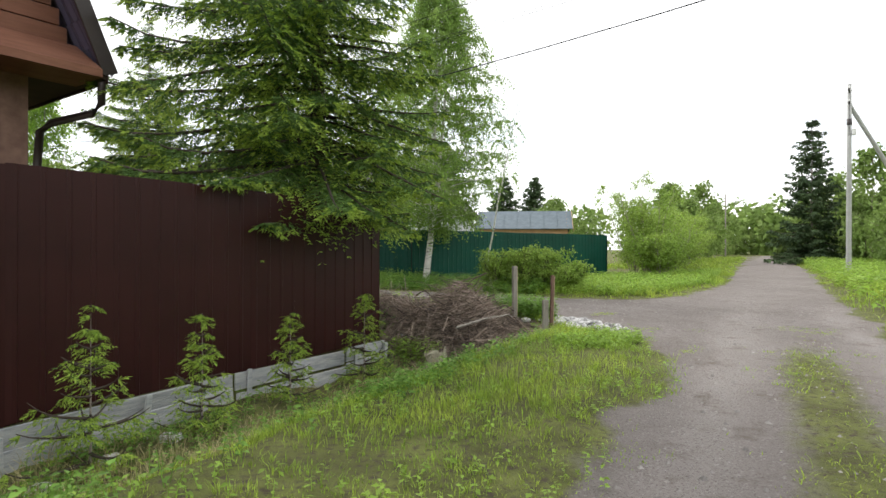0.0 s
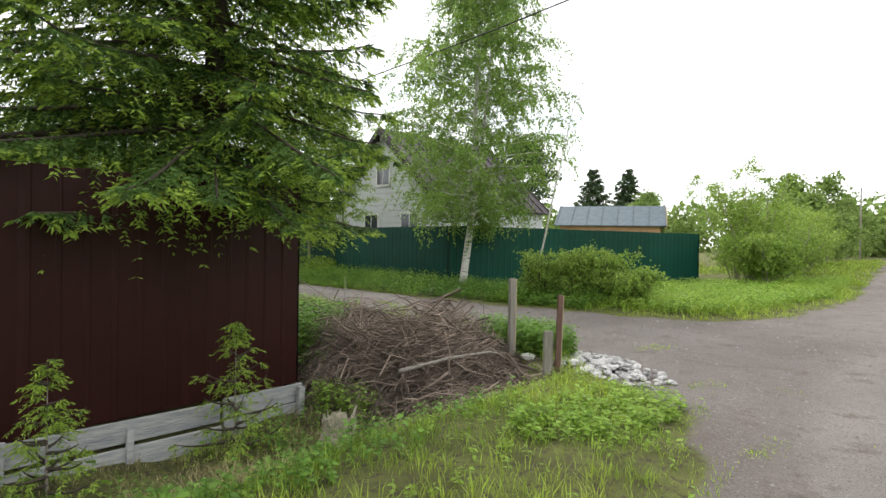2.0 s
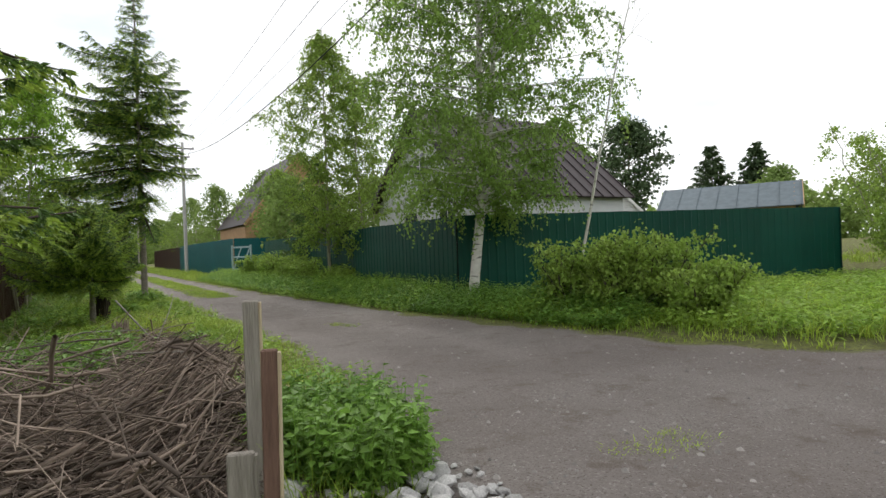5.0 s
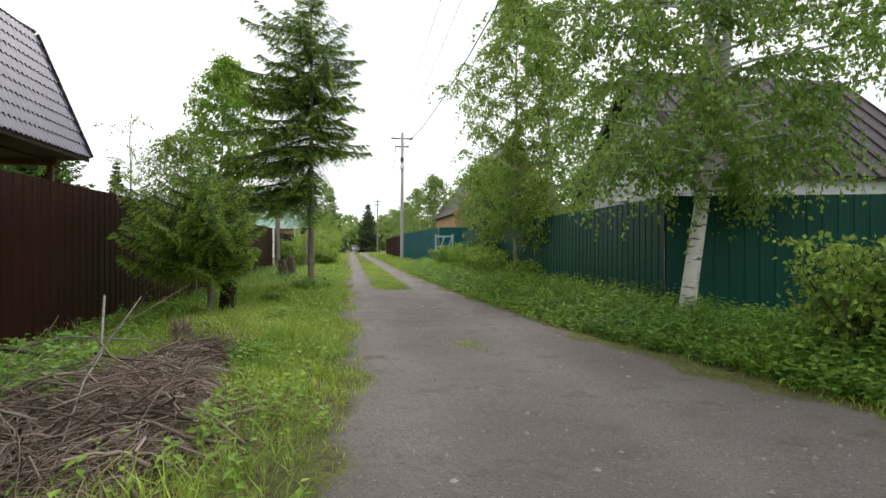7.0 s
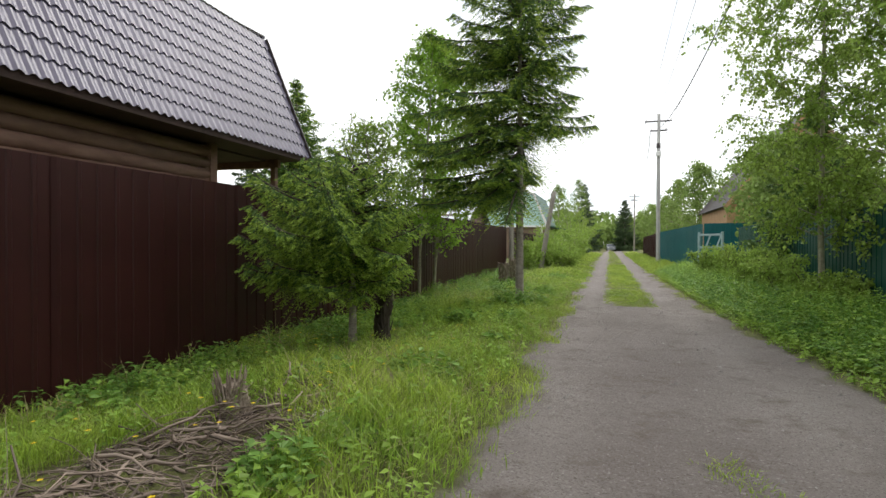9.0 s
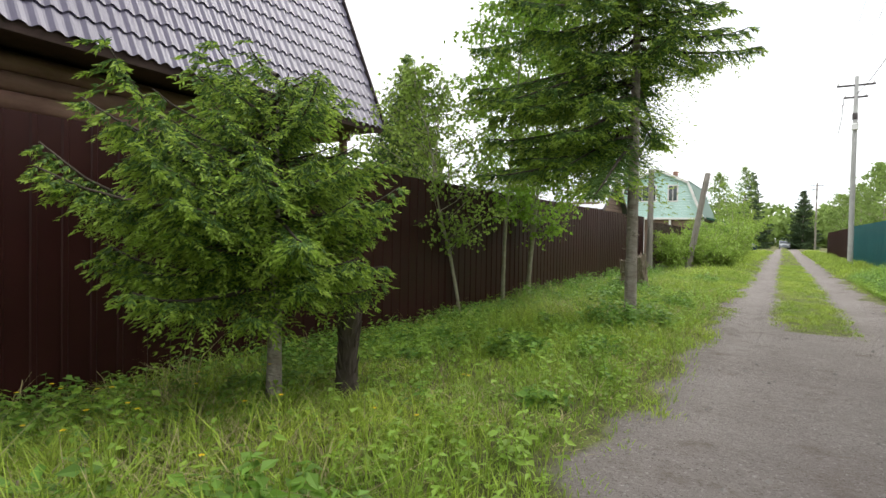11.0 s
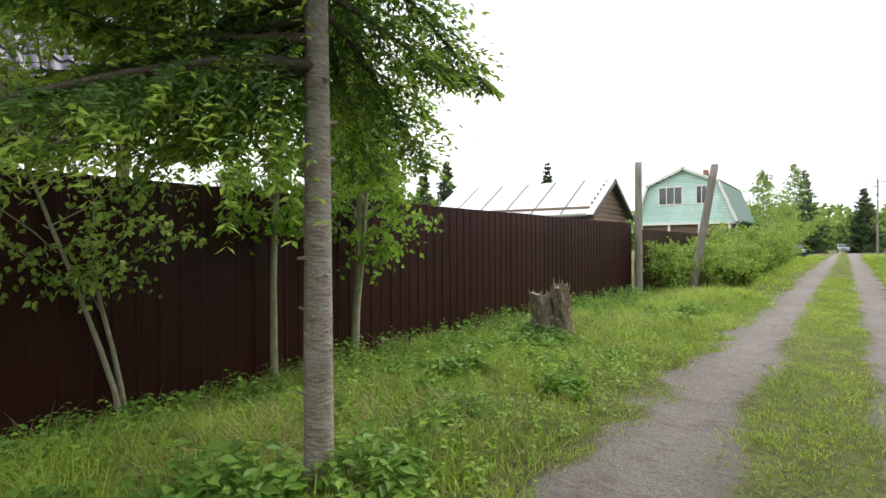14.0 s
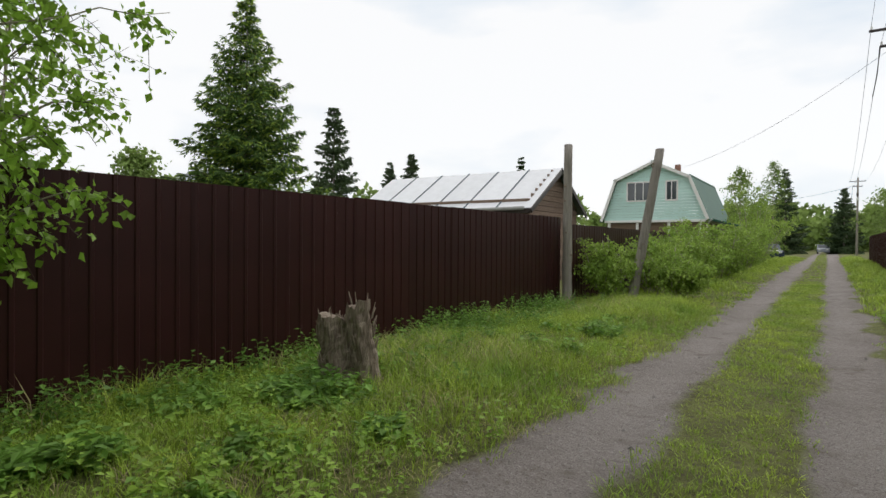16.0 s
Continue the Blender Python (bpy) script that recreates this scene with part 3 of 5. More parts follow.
BROWN = "dark brown profiled steel sheet fence, weathered matt"
fence("fence", (-8, fence_y(-8)), (8.37, 6.34), -0.12, 1.9, M_BROWNSTEEL, "dark brown profiled steel fence above grey boards by the road", seed=1)
fence("fence", (8.40, 6.36), (8.42, 33.2), -0.12, (1.93, 2.0), M_BROWNSTEEL, BROWN + ", along the lane", seed=2, out=1)
fence("fence", (8.6, 33.35), (8.2, 52), -0.1, 1.85, M_BROWNSTEEL, "dark brown profiled steel fence behind wooden posts and shrubs", seed=3)
GREEN = "green profiled steel sheet fence behind shrubs"
fence("fence", (16.5, 12.36), (26.1, 9.5), -0.02, 1.86, M_GREENSTEEL, GREEN, seed=4)
fence("fence", (17.1, 30.0), (16.47, 12.4), -0.02, 1.84, M_GREENSTEEL, "dark " + GREEN + " and a birch", seed=5)
fence("fence", (26.12, 9.52), (29.5, 21), -0.02, 1.86, M_GREENSTEEL, GREEN + ", turning away from the road", seed=6)
fence("fence", (36, 9.5), (60, 14), -0.02, 1.7, M_GREENSTEEL, GREEN + " far along the road", seed=16)
fence("fence", (16.25, 52.5), (16.6, 34.5), 0.0, 2.15, M_TEALSTEEL, "blue-green profiled steel sheet fence", seed=7)
fence("fence", (16.62, 34.5), (19.4, 33.2), 0.0, 2.15, M_TEALSTEEL, "blue-green profiled steel sheet fence, turning to a gate", seed=8)
fence("fence", (16.4, 75), (16.25, 52.6), 0.0, 2.1, M_BROWNSTEEL, "weathered brown steel fence far along the lane", seed=9)

# grey boards along the foot of the brown fence
boards = thing("base_boards", 0, 0, 0, "grey weathered boards edging the foot of the brown fence", "boards")
rb = random.Random(5)
bx = -6.0
while bx < 8.2:
    ln = rb.uniform(1.5, 2.5)
    x1 = min(8.40, bx + ln - 0.02)
    for row in range(2):
        if x1 - bx < 0.2 or (bx < 1.5 and row == 1 and rb.random() < 0.5):
            continue
        b = part("board", box_mesh("board", (0, -0.014, 0), (x1 - bx, 0.014, 0.185), M_BOARD, 0.006), boards)
        b.matrix_local = pose(bx, fence_y(bx) - 0.07 - 0.03 * row, -0.285 - 0.20 * row + rb.uniform(-0.02, 0.02), rb.uniform(-5, 3), rb.uniform(-1.4, 1.4), 6.4)
    for sx in (bx + 0.15, bx + ln * 0.55):
        st = part("stake", box_mesh("stake", (-0.028, -0.015, -0.35), (0.028, 0.015, rb.uniform(0.32, 0.44)), M_BOARD, 0.005), boards)
        st.matrix_local = pose(sx, fence_y(sx) - 0.14, -0.5, rb.uniform(-4, 4), rb.uniform(-4, 4), 6.4)
    bx += ln
part("stake", box_mesh("stake", (-0.035, -0.03, -0.35), (0.035, 0.03, 0.34), M_BOARD, 0.005), boards).matrix_local = pose(8.33, fence_y(8.33) - 0.14, -0.47, 0, 3, 6)


# ---- log house ----
def tile_slope(name, length, run, rise, m, course=0.35, pitch=0.2, wave=0.011, step=0.036):
    """Steel roof tiles: from the eave at x = 0 inwards to x = -run, up by rise, along y from 0 to -length."""
    sl = math.hypot(run, rise)
    ys = np.arange(0, length + 0.001, pitch / 6)
    us, lift = [], []
    for k in range(int(math.ceil(sl / course))):
        lo, hi = k * course, min(sl, (k + 1) * course)
        us += [lo + 0.004, lo - 0.008, hi - 0.001]
        lift += [0.0, step, step * 0.15]
    us, lift = np.array(us), np.array(lift)
    lift[0] = step
    wv = wave * np.sin(ys / pitch * 2 * np.pi)
    nx, nz = rise / sl, run / sl
    U, Y = np.meshgrid(us, ys, indexing="ij")
    U[1::3] -= 0.022 * (1 - np.sin(ys / pitch * 2 * np.pi))[None]
    Hh = lift[:, None] + wv[None]
    X, Z = -U * run / sl + Hh * nx, U * rise / sl + Hh * nz
    V = np.stack([X, -Y, Z], -1).reshape(-1, 3)
    i, j = np.meshgrid(np.arange(len(us) - 1), np.arange(len(ys) - 1), indexing="ij")
    n = len(ys)
    F = np.stack([i * n + j, i * n + j + 1, (i + 1) * n + j + 1, (i + 1) * n + j], -1).reshape(-1, 4)[:, ::-1]
    return data_mesh(name, V, F, m, smooth=False)


HL = 13.2   # roof length
house = thing("log_house", 5.22, 21.5, 3.5, "brown log house with a purple-brown steel tile gambrel roof and porch", "house", rz=0.9)
lower = tile_slope("roof_slope", HL, 1.32, 3.2, M_ROOFTILE)
upper = tile_slope("roof_slope", HL, 2.2, 1.25, M_ROOFTILE)
part("lower_roof", lower, house, "steep purple-brown steel tiles")
part("upper_roof", upper, house, "purple-brown steel tiles").matrix_local = pose(-1.32, 0, 3.2)
for me, x, z in ((lower, -7.04, 0), (upper, -5.72, 3.2)):
    part("rear_roof", me, house).matrix_local = pose(x, -HL, z, 0, 0, 180)
GAMBREL = [(-0.05, -0.05), (-1.36, 3.14), (-3.52, 4.37), (-5.68, 3.14), (-6.99, -0.05)]
for y in (-0.02, -HL + 0.02):
    for (x0, z0), (x1, z1) in zip(GAMBREL, GAMBREL[1:]):
        d = Vector((x1 - x0, 0, z1 - z0))
        b = part("barge_board", box_mesh("barge_board", (0, -0.02, -0.16), (d.length, 0.02, 0.03), M_DARKMETAL, 0.005), house)
        b.matrix_local = Matrix.Translation((x0, y, z0)) @ Vector((1, 0, 0)).rotation_difference(d).to_matrix().to_4x4()
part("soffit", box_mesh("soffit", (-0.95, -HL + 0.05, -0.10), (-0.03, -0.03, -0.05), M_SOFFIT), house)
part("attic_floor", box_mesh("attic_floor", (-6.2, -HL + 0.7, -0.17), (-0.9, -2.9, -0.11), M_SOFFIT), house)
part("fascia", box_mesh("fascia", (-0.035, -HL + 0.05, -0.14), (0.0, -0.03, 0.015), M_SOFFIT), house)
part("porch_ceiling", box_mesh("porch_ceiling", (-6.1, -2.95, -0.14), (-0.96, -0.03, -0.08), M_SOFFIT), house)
for k in range(14):
    lg = Tubes().add([(-0.85, -HL + 0.75, -3.4 + k * 0.24), (-0.85, -7, -3.4 + k * 0.24), (-0.85, -2.9, -3.4 + k * 0.24)], 0.135, 10)
    part("wall_log", lg.mesh("wall_log", M_BROWNLOG), house)
    for yy in (-2.97, -HL + 0.8):
        lg = Tubes().add([(-6.2, yy, -3.28 + k * 0.24), (-3, yy, -3.28 + k * 0.24), (-0.75, yy, -3.28 + k * 0.24)], 0.13, 8)
        part("wall_log", lg.mesh("wall_log", M_BROWNLOG), house)
part("rear_wall", box_mesh("rear_wall", (-6.3, -HL + 0.7, -3.5), (-6.1, -2.9, -0.05), M_BROWNLOG), house)
part("corner_post", box_mesh("corner_post", (-1.0, -3.02, -3.5), (-0.70, -2.80, -0.08), M_BROWNLOG), house)
part("corner_post", box_mesh("corner_post", (-1.0, -HL + 0.6, -3.5), (-0.70, -HL + 0.85, -0.08), M_BROWNLOG), house)
part("wall_plank", box_mesh("wall_plank", (-0.70, -HL + 1, -1.15), (-0.66, -4.1, -0.93), M_BROWNLOG), house)
part("wall_plank", box_mesh("wall_plank", (-0.70, -4.4, -1.32), (-0.66, -3.05, -1.18), M_BROWNLOG), house)
for xx, yy in ((-0.75, -0.45), (-5.9, -0.45)):
    part("porch_post", box_mesh("porch_post", (xx - 0.07, yy - 0.07, -3.5), (xx + 0.07, yy + 0.07, -0.08), M_BROWNLOG), house)
part("porch_beam", box_mesh("porch_beam", (-6.0, -0.52, -0.30), (-0.6, -0.38, -0.10), M_BROWNLOG), house)
for gy_ in (-HL + 0.62, -2.9):
    for k in range(19):
        z0, z1 = -0.05 + k * 0.225, -0.05 + (k + 1) * 0.225 - 0.012
        zm = max(z0, 0.01)
        half = 3.42 - 1.32 * zm / 3.2 if zm < 3.14 else max(0.05, 2.1 - 2.15 * (z1 - 3.14) / 1.23)
        part("gable_board", box_mesh("gable_board", (-3.52 - half, gy_ - 0.015 - 0.004 * (k % 2), z0), (-3.52 + half, gy_ + 0.015, z1), M_BROWNBOARD, 0.006), house)
part("pent_roof", prism_mesh("pent_roof", [(-HL + 0.62, 0.42), (-HL - 0.12, -0.02), (-HL - 0.12, -0.12), (-HL + 0.62, -0.12)], -6.9, -0.15, M_BROWNBOARD, "x"), house)
pipe = Tubes().add([(-0.1, -HL + 0.02, -0.15), (-0.1, -HL + 0.02, -0.42), (-0.18, -HL + 0.1, -0.55), (-0.5, -HL + 0.45, -0.68), (-0.6, -HL + 0.53, -0.8), (-0.62, -HL + 0.55, -1.2), (-0.62, -HL + 0.55, -3.4)], 0.05, 8)
part("downpipe", pipe.mesh("downpipe", M_DARKMETAL), house)


# ---- other houses ----
def wall_boards(parent, outline_half, y, z0, z1, cx, m, step=0.2, name="siding_board"):
    k, z = 0, z0
    while z < z1 - 0.03:
        half = outline_half((z + step * 0.6))
        if half > 0.06:
            part(name, box_mesh(name, (cx - half, y - 0.02 - 0.006 * (k % 2), z), (cx + half, y + 0.02, z + step - 0.01), m, 0.006), parent)
        z += step
        k += 1


def window(parent, x0, x1, z0, z1, y, panes=2):
    w = part("window", box_mesh("window", (x0 - 0.07, y - 0.05, z0 - 0.07), (x1 + 0.07, y + 0.01, z1 + 0.07), M_WHITEPAINT), parent)
    for i in range(panes):
        a, b = x0 + (x1 - x0) * i / panes + 0.03, x0 + (x1 - x0) * (i + 1) / panes - 0.03
        part("pane", box_mesh("pane", (a, y - 0.058, z0 + 0.03), (b, y - 0.04, z1 - 0.03), M_GLASS, 0.002), w)
    return w


mint = thing("mint_house", 4.15, 59.4, 0, "mint green sided house with a green gambrel roof and white trim", "house")
OUT = [(-3.35, 2.95), (-2.42, 5.65), (0, 6.75), (2.3, 5.68), (3.42, 2.95)]
half_mint = lambda z: 3.3 - (z - 2.95) * 0.34 if z < 5.66 else max(0.0, 2.3 * (6.72 - z) / 1.06)
wall_boards(mint, half_mint, 0, 2.95, 6.7, 0.03, M_MINT, 0.19)
part("lower_wall", box_mesh("lower_wall", (-3.1, 0.2, 0), (3.1, 9, 2.95), M_SHEDWOOD), mint, "brown ground floor wall")
part("porch_floor", box_mesh("porch_floor", (-3.2, -0.1, 2.8), (3.25, 9, 2.95), M_WHITEPAINT), mint)
for (x0, z0), (x1, z1) in zip(OUT, OUT[1:]):
    d = Vector((x1 - x0, 0, z1 - z0))
    rot = Vector((1, 0, 0)).rotation_difference(d).to_matrix().to_4x4()
    part("roof_slope", box_mesh("roof_slope", (-0.12, -0.3, 0), (d.length + 0.1, 9.2, 0.07), M_ROOFGREEN), mint).matrix_local = Matrix.Translation((x0, 0, z0)) @ rot
    part("barge_board", box_mesh("barge_board", (-0.05, -0.36, -0.13), (d.length, -0.305, 0.06), M_WHITEPAINT), mint).matrix_local = Matrix.Translation((x0, 0, z0)) @ rot
window(mint, -1.65, -0.1, 4.25, 5.45, -0.02, 3)
window(mint, 0.85, 1.5, 4.25, 5.45, -0.02, 2)
for xx in (-2.9, -1, 1, 2.9):
    part("porch_column", box_mesh("porch_column", (xx - 0.08, -0.02, 0), (xx + 0.08, 0.14, 2.8), M_WHITEPAINT), mint)
part("downpipe", Tubes().add([(3.6, -0.2, 2.95), (3.3, -0.05, 2.6), (3.2, -0.05, 0.1)], 0.06, 6).mesh("downpipe", M_WHITEPAINT), mint)
part("side_roof", prism_mesh("side_roof", [(3.2, 3.1), (5.0, 2.6), (5.0, 2.5), (3.2, 2.95)], 1, 8, M_ROOFGREEN), mint)
part("chimney", box_mesh("chimney", (0.6, 3.5, 5.6), (0.95, 3.85, 6.95), M_CHIMNEY), mint)

shed = thing("shed", -1.6, 37.3, 0, "old brown wooden shed with a pale sheet roof beyond the fence", "shed")
for k in range(15):
    z = k * 0.19
    part("wall_board", box_mesh("wall_board", (0, -0.02 - 0.006 * (k % 2), z), (7.2, 0.02, z + 0.18), M_SHEDWOOD), shed)
for k in range(21):
    z = k * 0.19
    half = 2.15 if z < 2.7 else max(0.05, 2.15 * (3.95 - z) / 1.25)
    part("wall_board", box_mesh("wall_board", (7.2, 2.15 - half, z), (7.25 + 0.006 * (k % 2), 2.15 + half, z + 0.18), M_SHEDWOOD), shed)
part("rear_wall", box_mesh("rear_wall", (0, 4.2, 0), (7.2, 4.3, 2.8), M_SHEDWOOD), shed)
part("end_wall", box_mesh("end_wall", (0, 0.1, 0), (0.08, 4.2, 2.8), M_SHEDWOOD), shed)
ang = math.degrees(math.atan2(1.3, 2.15))
for k in range(6):
    p = part("roof_sheet", box_mesh("roof_sheet", (0, -0.45, 0), (1.26, 2.52, 0.03), M_ROOFWHITE), shed, "pale sheet")
    p.matrix_local = pose(-0.1 + k * 1.27, 0, 2.72, ang, 0, 0)
    part("roof_sheet", box_mesh("roof_sheet", (0, -0.45, 0), (1.26, 2.52, 0.03), M_ROOFGREY), shed).matrix_local = pose(1.17 + k * 1.27, 4.3, 2.72, ang, 0, 180)
    if k:
        part("roof_seam", box_mesh("roof_seam", (-0.03, -0.45, 0.03), (0.03, 2.52, 0.055), M_ROOFGREY), shed).matrix_local = pose(-0.1 + k * 1.27, 0, 2.72, ang, 0, 0)
for s in (1, -1):
    part("barge_board", box_mesh("barge_board", (7.5, -0.5, -0.14), (7.54, 2.55, 0.02), M_DARKMETAL), shed).matrix_local = pose(0, 0, 2.72, ang, 0, 0) if s > 0 else pose(15.04, 4.3, 2.72, ang, 0, 180)
part("fascia", box_mesh("fascia", (-0.1, -0.42, 2.34), (7.5, -0.38, 2.50), M_DARKMETAL), shed)
part("gutter", Tubes().add([(3.6, -0.47, 2.46), (7.3, -0.47, 2.50)], 0.06, 8).mesh("gutter", M_CONCRETE), shed, "grey gutter pipe")
part("gutter", Tubes().add([(-0.2, -0.47, 2.46), (1.6, -0.47, 2.48)], 0.06, 8).mesh("gutter", M_CONCRETE), shed, "grey gutter pipe")
part("meter_box", box_mesh("meter_box", (7.0, -0.1, 2.0), (7.18, -0.025, 2.2), M_CONCRETE), shed)


def gable_house(name, x, y, w, d, eave, ridge, wallm, roofm, label, rz=0, boards=True, ribs=0, over=0.35, wins=(), barge=None):
    """A house whose gable faces its own -y; origin at the gable's middle."""
    h = thing(name, x, y, 0, label, "house", rz=rz)
    hw = w / 2
    half = lambda z: hw if z < eave else max(0, hw * (ridge - z) / (ridge - eave))
    wall_boards(h, half, 0, 0, ridge - 0.1, 0, wallm, 0.24)
    for sx in (-1, 1):
        part("side_wall", box_mesh("side_wall", (sx * hw - 0.05, 0.03, 0), (sx * hw + 0.05, d, eave), wallm), h)
        sl, rise = math.hypot(hw, ridge - eave), ridge - eave
        a = math.degrees(math.atan2(rise, hw))
        r = part("roof_slope", box_mesh("roof_slope", (-over, -over, 0), (sl, d + over, 0.06), roofm), h)
        m = pose(-hw, 0, eave, 0, -a, 0) if sx < 0 else pose(hw, d, eave, 0, -a, 180)
        r.matrix_local = m
        for k in range(ribs):
            yy = -over + 0.1 + k * (d + 2 * over - 0.2) / max(1, ribs - 1)
            part("roof_rib", box_mesh("roof_rib", (-over, yy - 0.02, 0.06), (sl, yy + 0.02, 0.10), roofm, 0.005), h).matrix_local = m
        part("barge_board", box_mesh("barge_board", (-over, -over - 0.04, -0.14), (sl, -over - 0.004, 0.05), barge or (M_WHITEPAINT if wallm is M_WHITEWALL else M_YELLOWWOOD)), h).matrix_local = m if sx < 0 else pose(hw, 0, eave, 0, -a, 180) @ pose(0, 2 * over + 0.044, 0)
    part("rear_wall", box_mesh("rear_wall", (-hw, d - 0.1, 0), (hw, d, eave), wallm), h)
    for x0, x1, z0, z1 in wins:
        window(h, x0, x1, z0, z1, -0.03)
    return h


gable_house("white_house", 19.9, 19.7, 7.0, 6.0, 2.9, 5.95, M_WHITEWALL, M_ROOFBROWN, "white sided house with a steep dark brown steel roof", rz=-90, ribs=14, barge=M_ROOFBROWN,
            wins=((-1.2, -0.3, 1.5, 2.5), (1.2, 2.2, 1.5, 2.5), (-0.4, 0.4, 3.7, 4.5)))
gable_house("country_house", 22.0, 39.7, 7.0, 8, 3.4, 7.8, M_YELLOWWOOD, M_ROOFBROWN, "timber house with a dark brown roof behind trees", wins=((-1, 0.5, 4.2, 5.4),))
gable_house("garden_house", 41.0, 18.1, 4.6, 6, 2.75, 3.95, M_YELLOWWOOD, M_ROOFGREY, "low pine board house with a grey roof beyond the green fence", rz=27, ribs=8)
gable_house("white_cottage", 46.0, 34.0, 4.5, 6, 3.0, 5.4, M_WHITEWALL, M_ROOFGREY, "pale cottage with a grey roof far behind the fence", rz=-40)
gable_house("far_house", 92.0, 26.0, 7, 9, 5.0, 9.0, M_WHITEWALL, M_ROOFGREY, "far pale blue-grey house behind the trees", rz=-75)


# ---- poles and wires ----
def pole(x, y, h, label, r=0.12, wood=False, arms=True):
    p = thing("utility_pole", x, y, 0, label, "utility pole")
    part("shaft", Tubes().add([(0, 0, -0.3), (0, 0, h * 0.5), (0.02, 0, h)], [r, r * 0.9, r * 0.72], 8).mesh("shaft", M_WEATHERED if wood else M_CONCRETE), p)
    if arms:
        for zz, w in ((h - 0.45, 0.75), (h - 1.0, 0.45)):
            part("crossarm", box_mesh("crossarm", (-w, -0.04, zz), (w, 0.04, zz + 0.08), M_DARKMETAL), p)
            for s in (-1, 1):
                part("insulator", Tubes().add([(s * w * 0.9, 0, zz + 0.08), (s * w * 0.9, 0, zz + 0.16), (s * w * 0.9, 0, zz + 0.2)], [0.03, 0.045, 0.02], 6).mesh("insulator", M_WHITEPAINT), p)
        part("clamp", Tubes().add([(0, 0, h - 2.0), (0, 0, h - 1.7)], r * 0.95, 8).mesh("clamp", M_DARKMETAL), p)
        part("lamp", box_mesh("lamp", (-0.14, -0.28, h - 2.5), (0.14, -0.1, h - 2.2), M_WHITEPAINT, 0.03), p, "white lamp housing")
        part("hanging_cable", Tubes().add([(-0.45, 0, h - 0.95), (-0.5, 0, h - 1.8), (-0.62, 0, h - 2.6)], 0.015, 4).mesh("hanging_cable", M_CABLE), p)
    return p


pole(15.55, 44.0, 8.9, "pale grey concrete utility pole by the blue-green fence")
brace_pole = pole(36.2, 1.2, 9.3, "pale grey concrete utility pole with a slanting brace")
part("brace", Tubes().add([(0.1, 0, 8.3), (1.6, -2.2, 4), (3.1, -4.4, -0.3)], 0.1, 8).mesh("brace", M_CONCRETE), brace_pole)
pole(14.3, -13.0, 9.0, "grey concrete utility pole carrying the overhead cable")
pole(16.4, 98.0, 8.8, "dark utility pole far along the lane", wood=True)
pole(16.6, 150.0, 8.8, "dark utility pole far along the lane", wood=True)
pole(96.0, 17.5, 9.5, "dark utility pole far along the road", wood=True, arms=False)


def wire(a, b, sag, r, label):
    s = np.linspace(0, 1, 24)
    a, b = np.array(a), np.array(b)
    pts = a + (b - a) * s[:, None]
    pts[:, 2] -= sag * 4 * s * (1 - s)
    ob = new("overhead_cable", Tubes().add(pts, r, 5).mesh("overhead_cable", M_CABLE))
    tagged(ob, label, "cable")


wire((15.6, 44, 8.1), (14.3, -13, 8.1), 2.15, 0.015, "thick black overhead cable sagging between poles")
for dx, dz in ((-0.68, 8.7), (0.68, 8.7), (-0.4, 8.1)):
    wire((15.55 + dx, 44, dz), (14.3 + dx, -13, dz - 0.05), 1.3, 0.006, "thin overhead wire between poles")
    wire((15.55 + dx, 44, dz), (16.4 + dx, 98, dz - 0.1), 1.2, 0.008, "thin overhead wire along the lane")
wire((15.5, 44, 7.9), (4.5, 59.3, 6.0), 0.7, 0.006, "thin service cable to the mint house")
wire((16.3, 98, 8.0), (5, 92, 6.0), 0.5, 0.014, "thin service cable across the lane")
for dy in (-0.6, 0.5):
    wire((36.2, 1.2 + dy, 8.9), (96, 17.5 + dy, 9), 1.5, 0.008, "thin overhead wire along the road")
    wire((36.2, 1.2 + dy, 8.9), (14.3, -13 + dy, 8.8), 0.8, 0.008, "thin overhead wire between poles")


# ---- trees ----
# trunk in dark twig bark: shade inside the crown put into its colour
spruce(7.75, 7.0, -0.1, 13.5, 2.5, 2.2, "tall spruce behind the brown fence, boughs hanging over it", 11, whorls=40, per=10, twig=0.085, needle=0.06, low=((4.6, 1.8, 2.5), (4.75, 1.6, 2.3), (5.5, 1.6, 2.4), (0.1, 1.4, 2.2), (3.6, 2.6, 2.6), (3.2, 2.8, 2.8)), droop=0.36, trunk_r=0.14, tips=0.5, power=0.75, bark=M_DARKTWIG,
       bias=(2.6, 0.26))
TIERED = lambda f: 1.0 - 0.45 * f if f < 0.60 else max(0.04, 0.30 - 0.65 * (f - 0.60))
spruce(11.16, 18.75, 0.03, 8.6, 1.75, 2.45, "slim spruce with a bare lower trunk on the grass verge", 12, whorls=25, per=10, twig=0.055, needle=0.05, low=((3.5, 1.5, 2.45), (3.9, 1.35, 2.3), (3.1, 1.3, 2.5), (2.4, 1.2, 2.6), (4.4, 1.1, 2.6)),
       droop=0.34, trunk_r=0.083, tips=0.6, profile=TIERED, bias=(3.3, 0.18), lift=(0.0, 3.3))
BUSHY = lambda f: (0.75 + 0.6 * f) if f < 0.4 else max(0.12, 1.0 - 1.25 * (f - 0.4))
